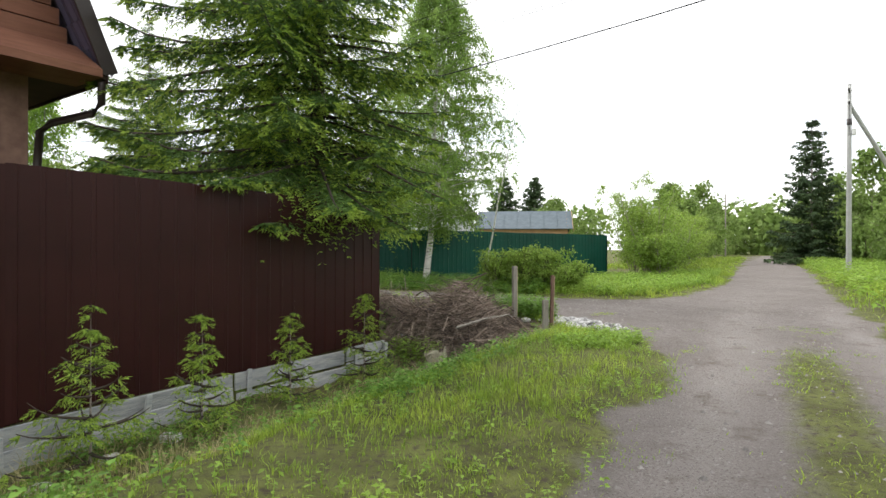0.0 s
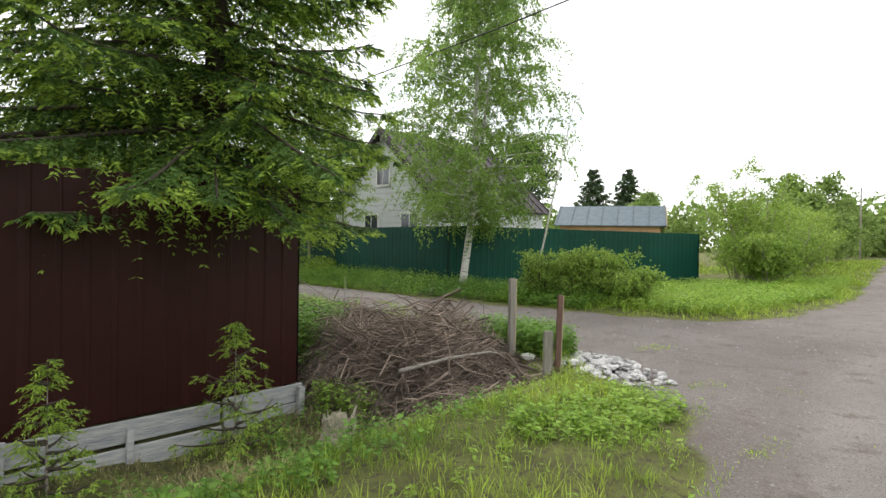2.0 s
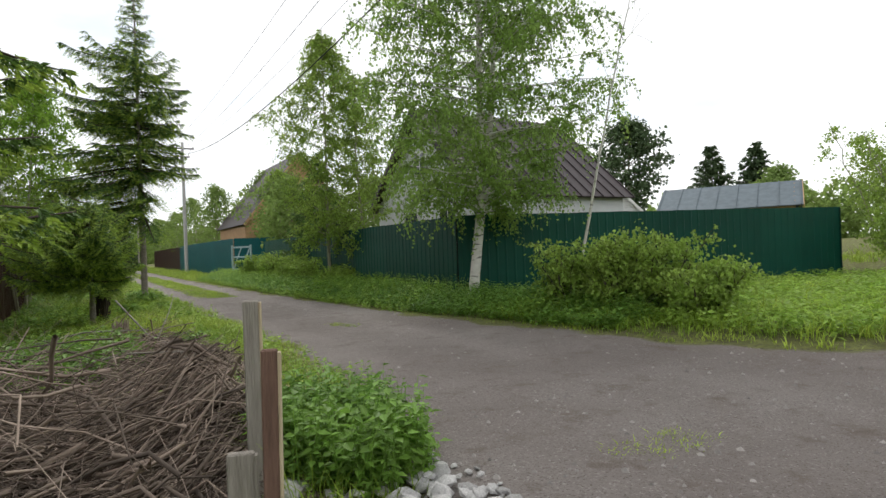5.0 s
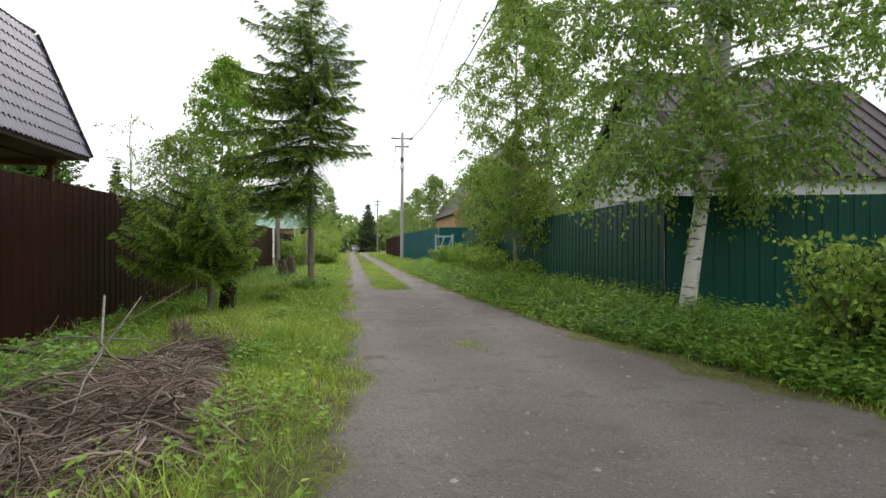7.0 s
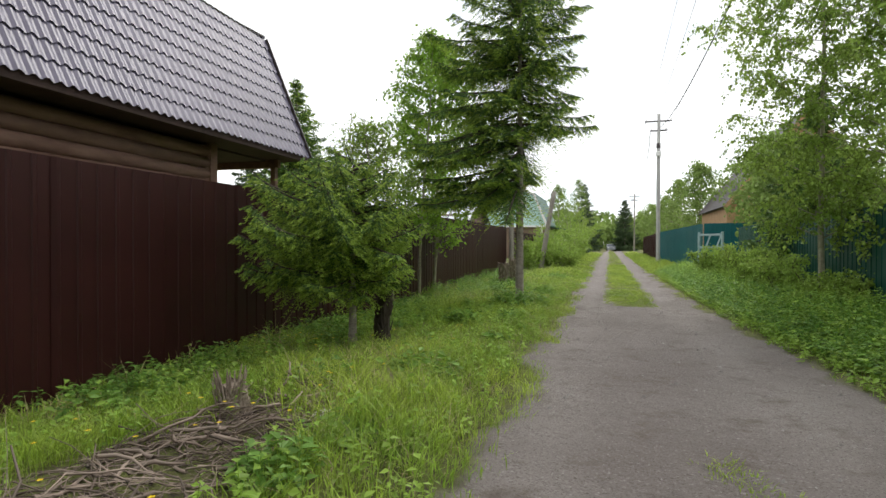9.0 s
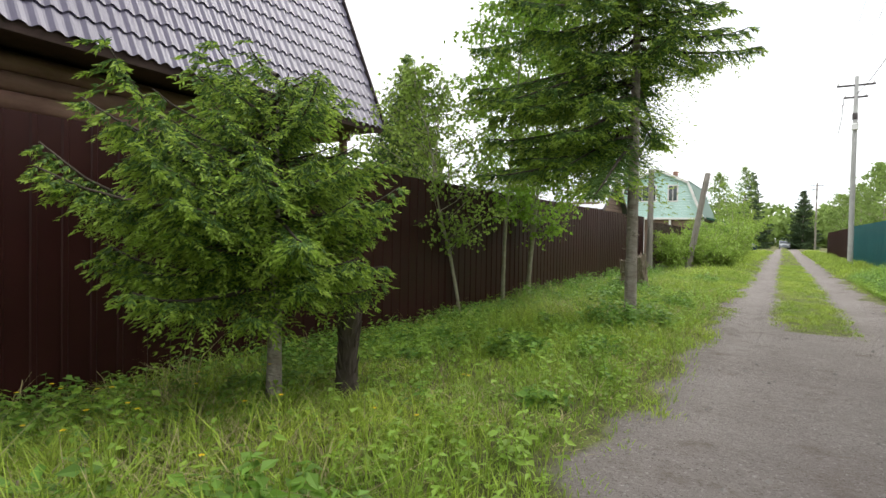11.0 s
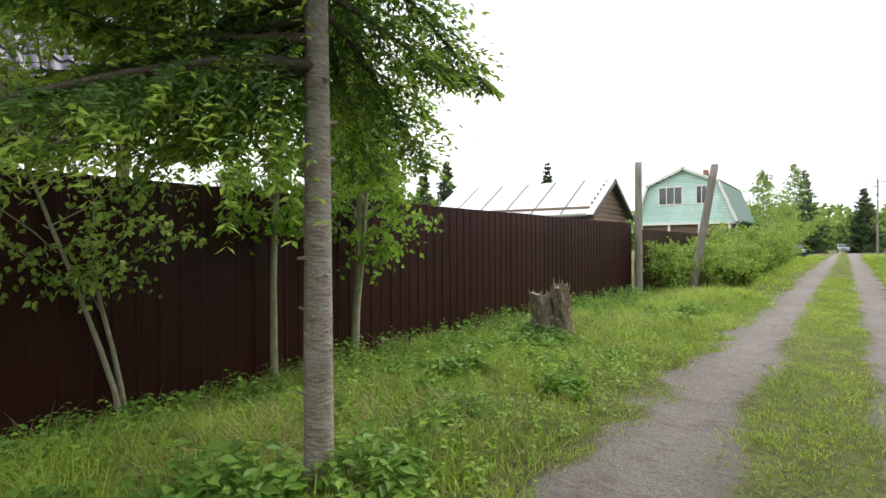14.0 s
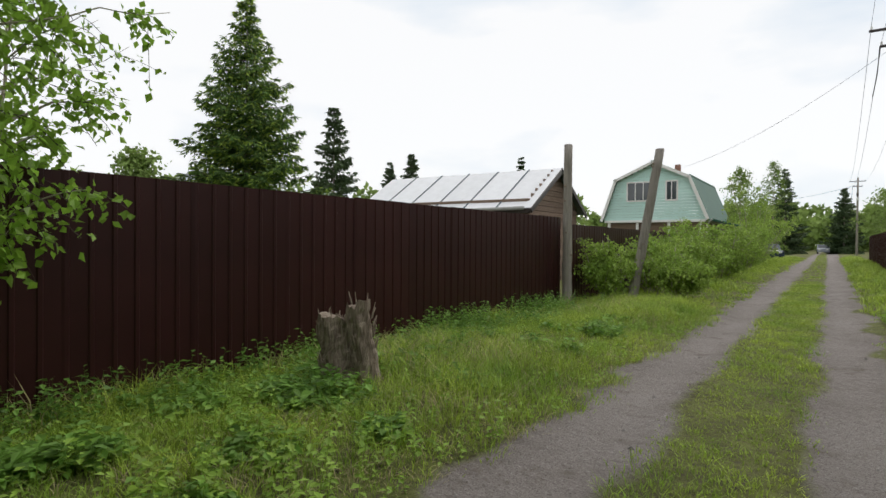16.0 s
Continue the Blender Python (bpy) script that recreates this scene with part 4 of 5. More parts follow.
spruce(10.0, 13.9, 0.0, 2.15, 1.08, 0.85, "bushy young spruce with bright fresh tips beside the lane", 13, whorls=13, per=10, twig=0.036, needle=0.036, droop=0.05, trunk_r=0.055, tips=0.6, all_tips=0.25, sparse=0.12, profile=BUSHY, bias=(3.4, 0.28),
       low=((3.4, 1.3, 0.85), (2.7, 1.2, 1.25), (3.9, 1.3, 1.45), (3.1, 1.35, 1.65)))
for i, (x, y, h, r) in enumerate(((3.95, 5.25, 1.2, 0.50), (4.9, 5.3, 1.0, 0.36), (6.05, 5.5, 0.9, 0.34), (7.45, 5.75, 1.1, 0.45))):
    spruce(x, y, float(ground_z(x, y)), h, r, 0.12, "small young spruce in the weeds below the brown fence", 20 + i, whorls=8, per=4, twig=0.075, needle=0.032, droop=-0.15, trunk_r=0.012, tips=1.0, power=0.9, all_tips=0.85, name="young_spruce")
spruce(-0.9, 31.4, 0, 8.6, 2.7, 0.8, "dense dark spruce beyond the brown fence", 14, whorls=30, per=12, twig=0.12, needle=0.14, droop=0.25, trunk_r=0.13, tips=0.25, power=0.8)
spruce(17.5, 23.4, 0, 4.9, 1.5, 0.7, "dark spruce behind the green fence", 16, whorls=16, per=10, twig=0.12, needle=0.15, droop=0.25, tips=0.02)
for i, (x, y, h, r) in enumerate(((-17.5, 52, 11.5, 2.2), (-24, 66.8, 9.4, 1.5), (-19.1, 64, 9.4, 1.7), (-17, 83, 11.4, 1.6), (49.6, 28.3, 7.9, 2.2), (52.1, 26.4, 8.0, 2.2), (60, 4.3, 12.2, 2.6), (8.5, 118, 12, 2.6), (15.8, 128, 10, 2.4))):
    spruce(x, y, 0, h, r * 1.25, 0.6, "far dark spruce above the fences and gardens", 30 + i, whorls=22, per=9, twig=0.22, needle=0.30, droop=0.28, far=True, tips=0.0, trunk_r=0.15, power=0.72)

broadleaf(16.35, 11.75, 0.0, 10.5, "tall silver birch with white trunk before the green fence", 1, z0=1.85, radius=2.7, limbs=160, twigs=16, leaves=30, leaf=0.066,
          hang=0.75, up=0.28, trunk_r=0.1, lean=(0.1, -0.1), foot=(0.24, -0.08, 2.0), barkmat=M_BIRCHBARK, peak=0.22, fork=(1.75, 0.5, -0.2), twig_len=0.85, sides=10)
broadleaf(16.4, 19.6, 0, 8.2, "slender young birch at the lane's edge", 2, z0=1.3, radius=1.9, limbs=76, twigs=14, leaves=26, leaf=0.068, hang=0.6, trunk_r=0.055, barkmat=M_PALEBARK, leafmat=M_SHRUB, twig_len=0.6)
broadleaf(17.0, 18.3, 0, 6.6, "slender young birch beside another", 3, z0=0.9, radius=1.35, limbs=46, twigs=12, leaves=18, leaf=0.066, hang=0.5, trunk_r=0.05, leafmat=M_SHRUB, twig_len=0.5)
broadleaf(18.0, 10.6, 0.1, 6.3, "thin leaning birch sapling, almost leafless", 4, z0=2.6, radius=0.9, limbs=9, twigs=2, leaves=2, leaf=0.05, hang=0.1, trunk_r=0.03, lean=(1.35, -0.5), barkmat=M_BIRCHBARK, twig_len=0.5, up=1.2)
broadleaf(8.55, 19.05, 0, 3.6, "small bird cherry sapling leaning at the brown fence", 5, z0=0.85, radius=1.15, limbs=60, twigs=8, leaves=10, leaf=0.06, hang=0.2, trunk_r=0.026, lean=(-0.35, -0.75), leafmat=M_SHRUB, name="sapling_tree", twig_len=0.4, up=0.7, stems=2, spread=0.2)
broadleaf(8.58, 20.54, 0, 6.2, "young aspen sapling at the brown fence", 6, z0=1.4, radius=1.25, limbs=50, twigs=10, leaves=13, leaf=0.08, hang=0.35, trunk_r=0.035, lean=(0.2, -0.2), leafmat=M_ASPEN, name="aspen_tree", twig_len=0.45)
broadleaf(8.56, 21.74, 0, 6.4, "young aspen sapling with round bright leaves", 7, z0=1.2, radius=1.5, limbs=60, twigs=11, leaves=13, leaf=0.08, hang=0.35, trunk_r=0.045, lean=(0.3, 0.2), leafmat=M_ASPEN, name="aspen_tree", twig_len=0.5, fork=(0.5, 0.15, 0.1))
broadleaf(6.1, 22.3, 0, 5.1, "sparse fruit tree beyond the brown fence", 8, z0=1.6, radius=1.5, limbs=20, twigs=6, leaves=7, leaf=0.06, hang=0.2, trunk_r=0.05, leafmat=M_SHRUB, name="fruit_tree", stems=3, spread=0.8, twig_len=0.45)

# shrubs along the green fence, the lane and the road
SHRUBS = [(16.5, 9.2, 1.25, 0.5), (16.6, 8.3, 1.3, 0.6), (17.2, 8.0, 1.3, 0.5), (17.0, 7.2, 0.9, 0.45), (17.3, 8.9, 1.2, 0.45), (16.0, 22.6, 1.2, 0.5), (16.1, 20.8, 1.0, 0.5), (16.1, 24.6, 1.3, 0.5), (16.2, 18.6, 0.8, 0.4), (15.9, 27.2, 1.2, 0.5)]
for i, (x, y, h, r) in enumerate(SHRUBS):
    broadleaf(x, y, 0, h, "dense light green willow shrub before the green fence", 50 + i, z0=0.12, radius=r * 0.55, limbs=100, twigs=6, leaves=9, leaf=0.06, hang=0.1, trunk_r=0.014, leafmat=M_SHRUB, barkmat=M_DARKTWIG, peak=0.6,
              name="shrub", stems=14, spread=r * 1.05, twig_len=0.24, up=1.3, category="shrub", twig_mesh=False)
for i, (x, y, h, r, k) in enumerate(((27.8, 8.2, 4.9, 1.4, 1), (29.3, 9.3, 4.4, 1.5, 2), (26.9, 7.6, 1.9, 1.0, 3), (31.5, 8.4, 3.0, 1.6, 3), (34.5, 9.6, 3.6, 1.9, 2), (38, 10.5, 3.8, 2.1, 2), (42, 10.5, 3.4, 2.1, 3), (47, 11.5, 4.2, 2.4, 3))):
    broadleaf(x, y, 0, h, "tall light green roadside shrub", 60 + i, z0=0.35, radius=r * 0.6, limbs=120, twigs=7, leaves=9, leaf=0.085, hang=0.25, trunk_r=0.035, leafmat=M_SHRUB, name="shrub", stems=9,
              spread=r * 0.9, twig_len=0.45, up=1.2, peak=0.5, wob=0.08, category="shrub", twig_mesh=False)
for i, (x, y, h, r) in enumerate(((10.75, 35.0, 1.3, 0.6), (9.25, 34.1, 1.55, 0.5), (9.8, 36.3, 1.6, 0.8), (9.2, 38.2, 1.7, 0.9), (10.2, 39.5, 1.9, 0.9), (9.4, 42, 2.2, 1.1), (10.3, 45, 2.2, 1.1), (9.3, 49, 2.6, 1.4), (10.2, 54, 2.7, 1.5), (10.0, 60, 5.6, 1.5), (8.5, 66, 3.5, 2.2), (9, 75, 4, 2.6))):
    broadleaf(x, y, 0, h, "light green shrub at the lane's edge", 80 + i, z0=0.2, radius=r * 0.6, limbs=90, twigs=6, leaves=9, leaf=0.075 + 0.0012 * (y - 33), hang=0.15, trunk_r=0.025, leafmat=M_SHRUB,
              name="shrub", stems=12, spread=r * 1.0, twig_len=0.35, up=1.1, category="shrub", twig_mesh=False)
for i, (x, y, h, r) in enumerate(((20.5, 41, 6.5, 2.6), (18.6, 50, 6.8, 2.6), (21.5, 47, 7.6, 2.8), (19, 62, 7, 2.8), (18.8, 75, 6.5, 2.8), (24, 33, 5.5, 2.2), (25.5, 36, 6, 2.4), (6.5, 84, 9, 2.9), (8.2, 100, 11.5, 2.8), (19, 95, 7, 3), (18.9, 31.8, 5.2, 1.7), (19.6, 36, 6.2, 2.2), (-8.2, 32, 4.9, 1.1), (43, 20, 5.2, 2.0), (20.3, 30.5, 4.6, 1.6))):
    broadleaf(x, y, 0, h, "leafy deciduous tree behind the fences", 100 + i, z0=0.8, radius=r, limbs=50, twigs=8, leaves=9, leaf=0.185, hang=0.3, trunk_r=0.09, leafmat=M_FARLEAF, name="deciduous_tree",
              twig_len=0.8, twig_mesh=False, peak=0.3)
broadleaf(52, 38, 0, 12.3, "far round-topped dark green pine above the roofs", 120, z0=4, radius=4.0, limbs=60, twigs=9, leaves=10, leaf=0.35, hang=0.1, trunk_r=0.2, leafmat=M_FARNEEDLE, name="pine_tree", twig_len=1.0, twig_mesh=False)

# wooded edge along the road's far stretch
rw = random.Random(3)
for i in range(26):
    side = 1 if i % 2 else -1
    x = 52 + i * 3.4 + rw.uniform(-1, 1)
    base = 7.6 + (x - 48) * 0.13
    y = base + (4.5 + rw.uniform(0, 5) if side > 0 else -7.5 - rw.uniform(0, 5))
    broadleaf(x, y, 0, rw.uniform(5.5, 9.5), "leafy tree in the wooded edge of the road", 130 + i, z0=0.5, radius=rw.uniform(2.4, 3.4), limbs=32, twigs=8, leaves=8, leaf=0.36, hang=0.3, trunk_r=0.12,
              leafmat=M_FARLEAF, name="deciduous_tree", twig_len=1.1, twig_mesh=False, peak=0.3, sides=5)
for i in range(22):
    x = 40 + i * 2.0 + rw.uniform(-1, 1)
    y = 2.2 + (x - 40) * 0.11 - rw.uniform(3.5, 9)
    broadleaf(x, y, 0, rw.uniform(2.5, 6.5), "leafy bush across the road", 170 + i, z0=0.4, radius=rw.uniform(1.6, 2.6), limbs=30, twigs=7, leaves=8, leaf=0.26, hang=0.25, trunk_r=0.08,
              leafmat=M_FARLEAF, name="bush", twig_len=0.8, twig_mesh=False, peak=0.35, sides=5, category="shrub")


def far_woods(name, x0, y0, x1, y1, n, h0, h1, seed):
    """A distant belt of trees, uneven along its top, as one thing that nobody could count."""
    rng = np.random.default_rng(seed)
    P = []
    for i in range(n):
        s = rng.random()
        cx, cy, h = x0 + (x1 - x0) * s + rng.normal(0, 4), y0 + (y1 - y0) * s + rng.normal(0, 4), rng.uniform(h0, h1)
        m = 110
        u = rng.random(m) ** 0.8
        r = (0.32 * h) * np.sin(np.pi * np.clip(u * 0.92 + 0.08, 0, 1)) ** 0.7 * rng.random(m) ** 0.4
        a = rng.uniform(0, 6.28, m)
        P.append(np.stack([cx + r * np.cos(a), cy + r * np.sin(a), u * h], -1))
    P = np.concatenate(P)
    D = rng.normal(0, 1, P.shape)
    V, F = kites(P, D, rng.normal(0, 1, P.shape), rng.uniform(1.0, 1.9, len(P)), rng.uniform(0.8, 1.4, len(P)))
    tagged(new(name, data_mesh(name, V, F, M_FARLEAF)), "far belt of leafy woods on the horizon", "woods", kind="stuff")


far_woods("far_woods", 150, -60, 170, 90, 110, 8, 15, 1)
far_woods("far_woods", 143, 10, 147, 30, 26, 7, 11, 8)
far_woods("far_woods", 8, 165, 24, 168, 18, 6, 9, 9)
far_woods("far_woods", 160, 70, 30, 185, 120, 7, 12, 2)
far_woods("far_woods", 30, 190, -60, 175, 90, 7, 12, 3)
far_woods("far_woods", -40, 160, -110, 40, 110, 7, 13, 4)
far_woods("far_woods", -70, 20, -60, -60, 60, 8, 14, 5)
far_woods("far_woods", 25, -45, 140, -40, 90, 8, 13, 6)
far_woods("far_woods", -50, -55, 30, -48, 60, 8, 13, 7)


# ---- brush, posts, stumps, stones ----
def brush(name, x, y, rx, ry, h, n, seed, label, long=1.2, r=0.006):
    """A heap of crooked cut branches, lumpy, with ends that stick out."""
    rng = np.random.default_rng(seed)
    tb = Tubes()
    for i in range(n):
        a, q = rng.uniform(0, 6.28), math.sqrt(rng.random())
        px, py = x + rx * q * math.cos(a), y + ry * q * math.sin(a)
        lump = 0.72 + 0.38 * float(waves(px * 1.9 + seed, py * 1.9))
        g = float(h * max(0.04, 1 - q ** 2.4)) * max(0.15, lump) * rng.uniform(0.2, 1.05)
        az, ln = rng.choice([0.4, 2.0, 2.9]) + rng.normal(0, 0.6), long * rng.uniform(0.15, 1.0) ** 1.3
        s = np.linspace(-0.5, 0.5, 6)
        bend, kink = rng.normal(0, 0.16, 2), np.cumsum(rng.normal(0, 0.04, (3, 6)), 1) * ln
        X = px + np.cos(az) * s * ln - np.sin(az) * bend[0] * (s * 2) ** 2 * ln + kink[0]
        Y = py + np.sin(az) * s * ln + np.cos(az) * bend[0] * (s * 2) ** 2 * ln + kink[1]
        q2 = np.clip(np.hypot((X - x) / rx, (Y - y) / ry), 0, 1.3)
        Z = ground_z(X, Y) + np.maximum(0.008, np.minimum(g, h * (1.05 - q2 ** 2.4)) + rng.normal(0, 0.28) * s * ln + kink[2] - 0.22 * bend[1] * (s * 2) ** 2 * ln)
        tb.add(np.stack([X, Y, Z], -1), np.linspace(1.4, 0.45, 6) * r * (0.5 + 2.2 * rng.random() ** 5), 4)
    tagged(new(name, tb.mesh(name, M_TWIG)), label, "brushwood", kind="stuff")


brush("brush_pile", 9.7, 6.15, 1.2, 1.4, 1.15, 6000, 1, "heap of dry grey-brown cut branches beside the lane", 1.2, 0.0042)
brush("brush_pile", 10.5, 8.3, 0.75, 1.5, 0.32, 2800, 2, "low heap of dry cut branches on the verge", 1.0, 0.0036)
brush("brush_pile", 9.5, 8.3, 0.9, 1.2, 0.3, 90, 6, "long pale bare sticks lying across the weeds", 2.2, 0.006)
brush("brush_pile", 10.55, 10.9, 0.5, 1.8, 0.12, 900, 3, "scattered dry twigs on the grass verge", 0.6, 0.0045)
brush("brush_pile", 9.2, 4.9, 0.8, 0.5, 0.14, 700, 4, "dry twigs lying in the ditch", 0.9, 0.0045)


def stick(pts, r, label, m=None):
    pts = np.array(pts, float)
    ob = new("branch", Tubes().add(pts, np.linspace(r, r * 0.4, len(pts)), 6, 0.1, np.random.default_rng(1)).mesh("branch", m or M_WEATHERED))
    tagged(ob, label, "branch", group="loose branches")


stick([(10.2, 9.6, 0.75), (10.45, 8.9, 0.42), (10.6, 8.3, 0.38), (10.75, 7.7, 0.2)], 0.010, "pale barkless forked branch on the heap")
stick([(10.5, 8.6, 0.4), (10.62, 8.75, 0.62), (10.7, 8.9, 0.8)], 0.008, "pale side branch on the heap")
stick([(8.9, 5.3, 0.1), (9.4, 5.1, 0.2), (9.9, 5.0, 0.22), (10.3, 5.15, 0.12)], 0.022, "long bare branch across the brush heap")
stick([(9.6, 8.2, 0.25), (10.2, 7.9, 0.4), (10.8, 7.4, 0.42)], 0.012, "pale bare branch on the heap")
stick([(10.5, 9.9, 0.08), (10.9, 9.85, 0.12), (11.35, 9.6, 0.08)], 0.035, "broken branch lying on the verge")
stick([(9.3, 9.9, 0.3), (9.9, 9.75, 0.42), (10.5, 9.6, 0.4)], 0.015, "thin grey branch leaning in the grass")


def plank_post(x, y, z, h, w, d, m, m2, label, lean=(0, 0), rz=0):
    p = thing("wooden_post", x, y, z, label, "post")
    p.matrix_world = pose(x, y, z, lean[0], lean[1], rz)
    part("shaft", box_mesh("shaft", (-w / 2, -d / 2, -0.3), (w / 2, d / 2, h), m, 0.006), p)
    part("sawn_face", box_mesh("sawn_face", (w / 2, -d / 2 + 0.002, -0.3), (w / 2 + 0.012, d / 2 - 0.002, h - 0.01), m2, 0.003), p, "pale sawn face")
    return p


plank_post(10.635, 5.31, -0.3, 1.26, 0.075, 0.06, M_WEATHERED, M_FRESHWOOD, "tall square weathered wooden post at the ditch", rz=-18)
plank_post(10.51, 4.57, -0.2, 1.03, 0.06, 0.035, M_RUSTWOOD, M_FRESHWOOD, "brown wooden post with a split pointed top", rz=-22, lean=(1, 1))
plank_post(10.42, 4.63, -0.2, 0.64, 0.10, 0.04, M_WEATHERED, M_WEATHERED, "short grey wooden post beside another", rz=-22)


def log_post(x, y, h, r, label, lean=(0, 0), seed=1):
    rng = np.random.default_rng(seed)
    p = thing("log_post", x, y, 0, label, "post")
    zs = np.linspace(-0.3, h, 12)
    pts = np.stack([lean[0] * zs / h + rng.normal(0, 0.006, 12), lean[1] * zs / h + rng.normal(0, 0.006, 12), zs], -1)
    part("shaft", Tubes().add(pts, np.linspace(r * 1.08, r * 0.92, 12), 12, 0.05, rng).mesh("shaft", M_WEATHERED), p)
    part("cut_end", Tubes().add([pts[-1], pts[-1] + [0, 0, 0.012]], r * 0.88, 12).mesh("cut_end", M_WEATHERED), p)
    for k in range(4):
        z, a = rng.uniform(0.5, h - 0.3), rng.uniform(3.5, 6)
        c = np.array([lean[0] * z / h, lean[1] * z / h, z])
        d = np.array([math.cos(a), math.sin(a), 0.3])
        part("knot", Tubes().add([c + d * r * 0.7, c + d * (r + 0.03)], [0.03, 0.018], 6).mesh("knot", M_STUMP), p)


log_post(8.68, 33.0, 3.68, 0.105, "tall weathered grey log post at the fence's end", seed=1)
log_post(9.75, 34.6, 3.66, 0.11, "tall weathered log post leaning among shrubs", lean=(0.62, 0), seed=2)


def stump(x, y, stems, label, seed, bark=None):
    rng = np.random.default_rng(seed)
    s = thing("tree_stump", x, y, float(ground_z(x, y)), label, "stump")
    for dx, dy, h, r in stems:
        tb = Tubes()
        zs = np.linspace(-0.1, h, 22)
        prof = r * (0.95 + 0.4 * np.exp(-np.clip(zs, 0, None) / 0.14))
        pts = np.stack([np.full(22, dx) + 0.03 * np.sin(zs * 5 + seed), np.full(22, dy) + 0.02 * np.cos(zs * 4), zs], -1)
        tb.add(pts, prof, 24, 0.09, rng)
        ring = tb.v[-1].reshape(22, 24, 3)
        an = np.arange(24) * 2 * np.pi / 24
        knob = 1 + 0.10 * np.sin(an * 5 + rng.uniform(0, 6))[None] + 0.13 * np.sin(an * 3 + 9 * zs[:, None] + rng.uniform(0, 6)) * np.sin(zs[:, None] * 14 + an * 2)
        ring[..., 0] = dx + (ring[..., 0] - dx) * knob
        ring[..., 1] = dy + (ring[..., 1] - dy) * knob
        ring[-1, :, 2] += rng.uniform(-0.07, 0.05, 24)
        part("stem", tb.mesh("stem", bark or M_STUMP, smooth=False), s)
        sp = Tubes()
        for k in range(60):
            a, q = rng.uniform(0, 6.28), rng.uniform(0.75, 1.05)
            z0 = rng.uniform(0.1, h)
            b = np.array([dx + r * q * math.cos(a), dy + r * q * math.sin(a), z0])
            sp.add([b, b + [0.03 * math.cos(a), 0.03 * math.sin(a), rng.uniform(0.05, 0.16)]], [0.012, 0.004], 4)
        tagged(part("splintered_bark", sp.mesh("splintered_bark", bark or M_STUMP), s), kind="stuff")
    return s


stump(10.05, 24.1, ((-0.12, -0.02, 0.66, 0.15), (0.15, 0.05, 0.80, 0.11)), "rotten twin-stemmed tree stump with splintered top", 1)
stump(10.3, 11.3, ((0, 0, 0.22, 0.085),), "small dark cut tree stump in the weeds", 2)
stump(8.03, 5.02, ((0, 0, 0.40, 0.12),), "pale cracked birch stump standing in the ditch", 3, M_PALEBARK)
stump(10.2, 14.4, ((0, 0, 0.6, 0.065), (-0.12, 0.12, 0.5, 0.05)), "dark mossy broken trunk beside the young spruce", 4, M_DARKTWIG)


def stone_mesh(seed, flat=0.45):
    rng = np.random.default_rng(seed)
    bm = bmesh.new()
    bmesh.ops.create_icosphere(bm, subdivisions=1, radius=1)
    for v in bm.verts:
        v.co = Vector((v.co.x * rng.uniform(0.7, 1.2), v.co.y * rng.uniform(0.7, 1.2), v.co.z * flat * rng.uniform(0.7, 1.1)))
    return bm_mesh("stone", bm, M_STONE)


STONES = [stone_mesh(i) for i in range(5)]
rs = random.Random(9)
rubble = thing("rubble_heap", 11.1, 4.4, 0, "spread of broken pale concrete and stone rubble at the lane's corner", "rubble")
for i in range(280):
    a, q = rs.uniform(0, 6.28), rs.random() ** 0.6
    px, py = 0.5 * q * math.cos(a), 1.05 * q * math.sin(a)
    rx_, ry_ = px * 0.9 + py * 0.35, -px * 0.35 + py * 0.9
    s = rs.uniform(0.02, 0.09) * (1.1 - 0.5 * q)
    o = part("stone", STONES[i % 5], rubble)
    o.matrix_local = pose(rx_, ry_, float(ground_z(11.1 + rx_, 4.4 + ry_)) + s * 0.25 + 0.08 * (1 - q) * rs.random(), rs.uniform(-30, 30), rs.uniform(-30, 30), rs.uniform(0, 360)) @ Matrix.Scale(s, 4)
for x, y, s in ((10.2, 5.0, 0.14), (10.75, 5.15, 0.12), (9.98, 5.2, 0.1), (10.9, 11.5, 0.09), (10.55, 12.4, 0.07), (4.6, 5.3, 0.12), (4.1, 5.25, 0.13), (3.6, 5.2, 0.11), (3.2, 5.1, 0.13), (9.0, 5.0, 0.1)):
    o = new("stone", STONES[int(s * 100) % 5])
    o.matrix_world = pose(x, y, float(ground_z(x, y)) + s * 0.3, 0, 0, rs.uniform(0, 360)) @ Matrix.Scale(s, 4)
    tagged(o, "rough grey stone lying in the weeds", "stone", group="loose stones")


def pebbles():
    rng = np.random.default_rng(4)
    n = 17000
    X, Y = rng.uniform(3, 17, n), np.where(rng.random(n) < 0.35, rng.uniform(-1, 6, n), rng.uniform(4, 34, n))
    d = inside_by(X, Y)
    keep = (d > 0.05) & ((Y < 20) | (np.abs(X - 13.2) > 0.45))
    X, Y = X[keep], Y[keep]
    s = 0.005 + 0.021 * rng.random(len(X)) ** 5
    Z = ground_z(X, Y)
    o = np.array([(1, 0, 0), (0, 1, 0), (-1, 0, 0), (0, -1, 0), (0, 0, 0.8)], float)
    V = np.stack([X, Y, Z], -1)[:, None] + o[None] * s[:, None, None] * rng.uniform(0.7, 1.3, (len(X), 5, 1))
    F = (np.arange(len(X)) * 5)[:, None, None] + np.array([(0, 1, 4), (1, 2, 4), (2, 3, 4), (3, 0, 4)])[None]
    tagged(new("pebbles", data_mesh("pebbles", V.reshape(-1, 3), F.reshape(-1, 3), M_PEBBLE)), "loose gravel and pebbles on the dirt lane", "gravel", kind="stuff")


pebbles()


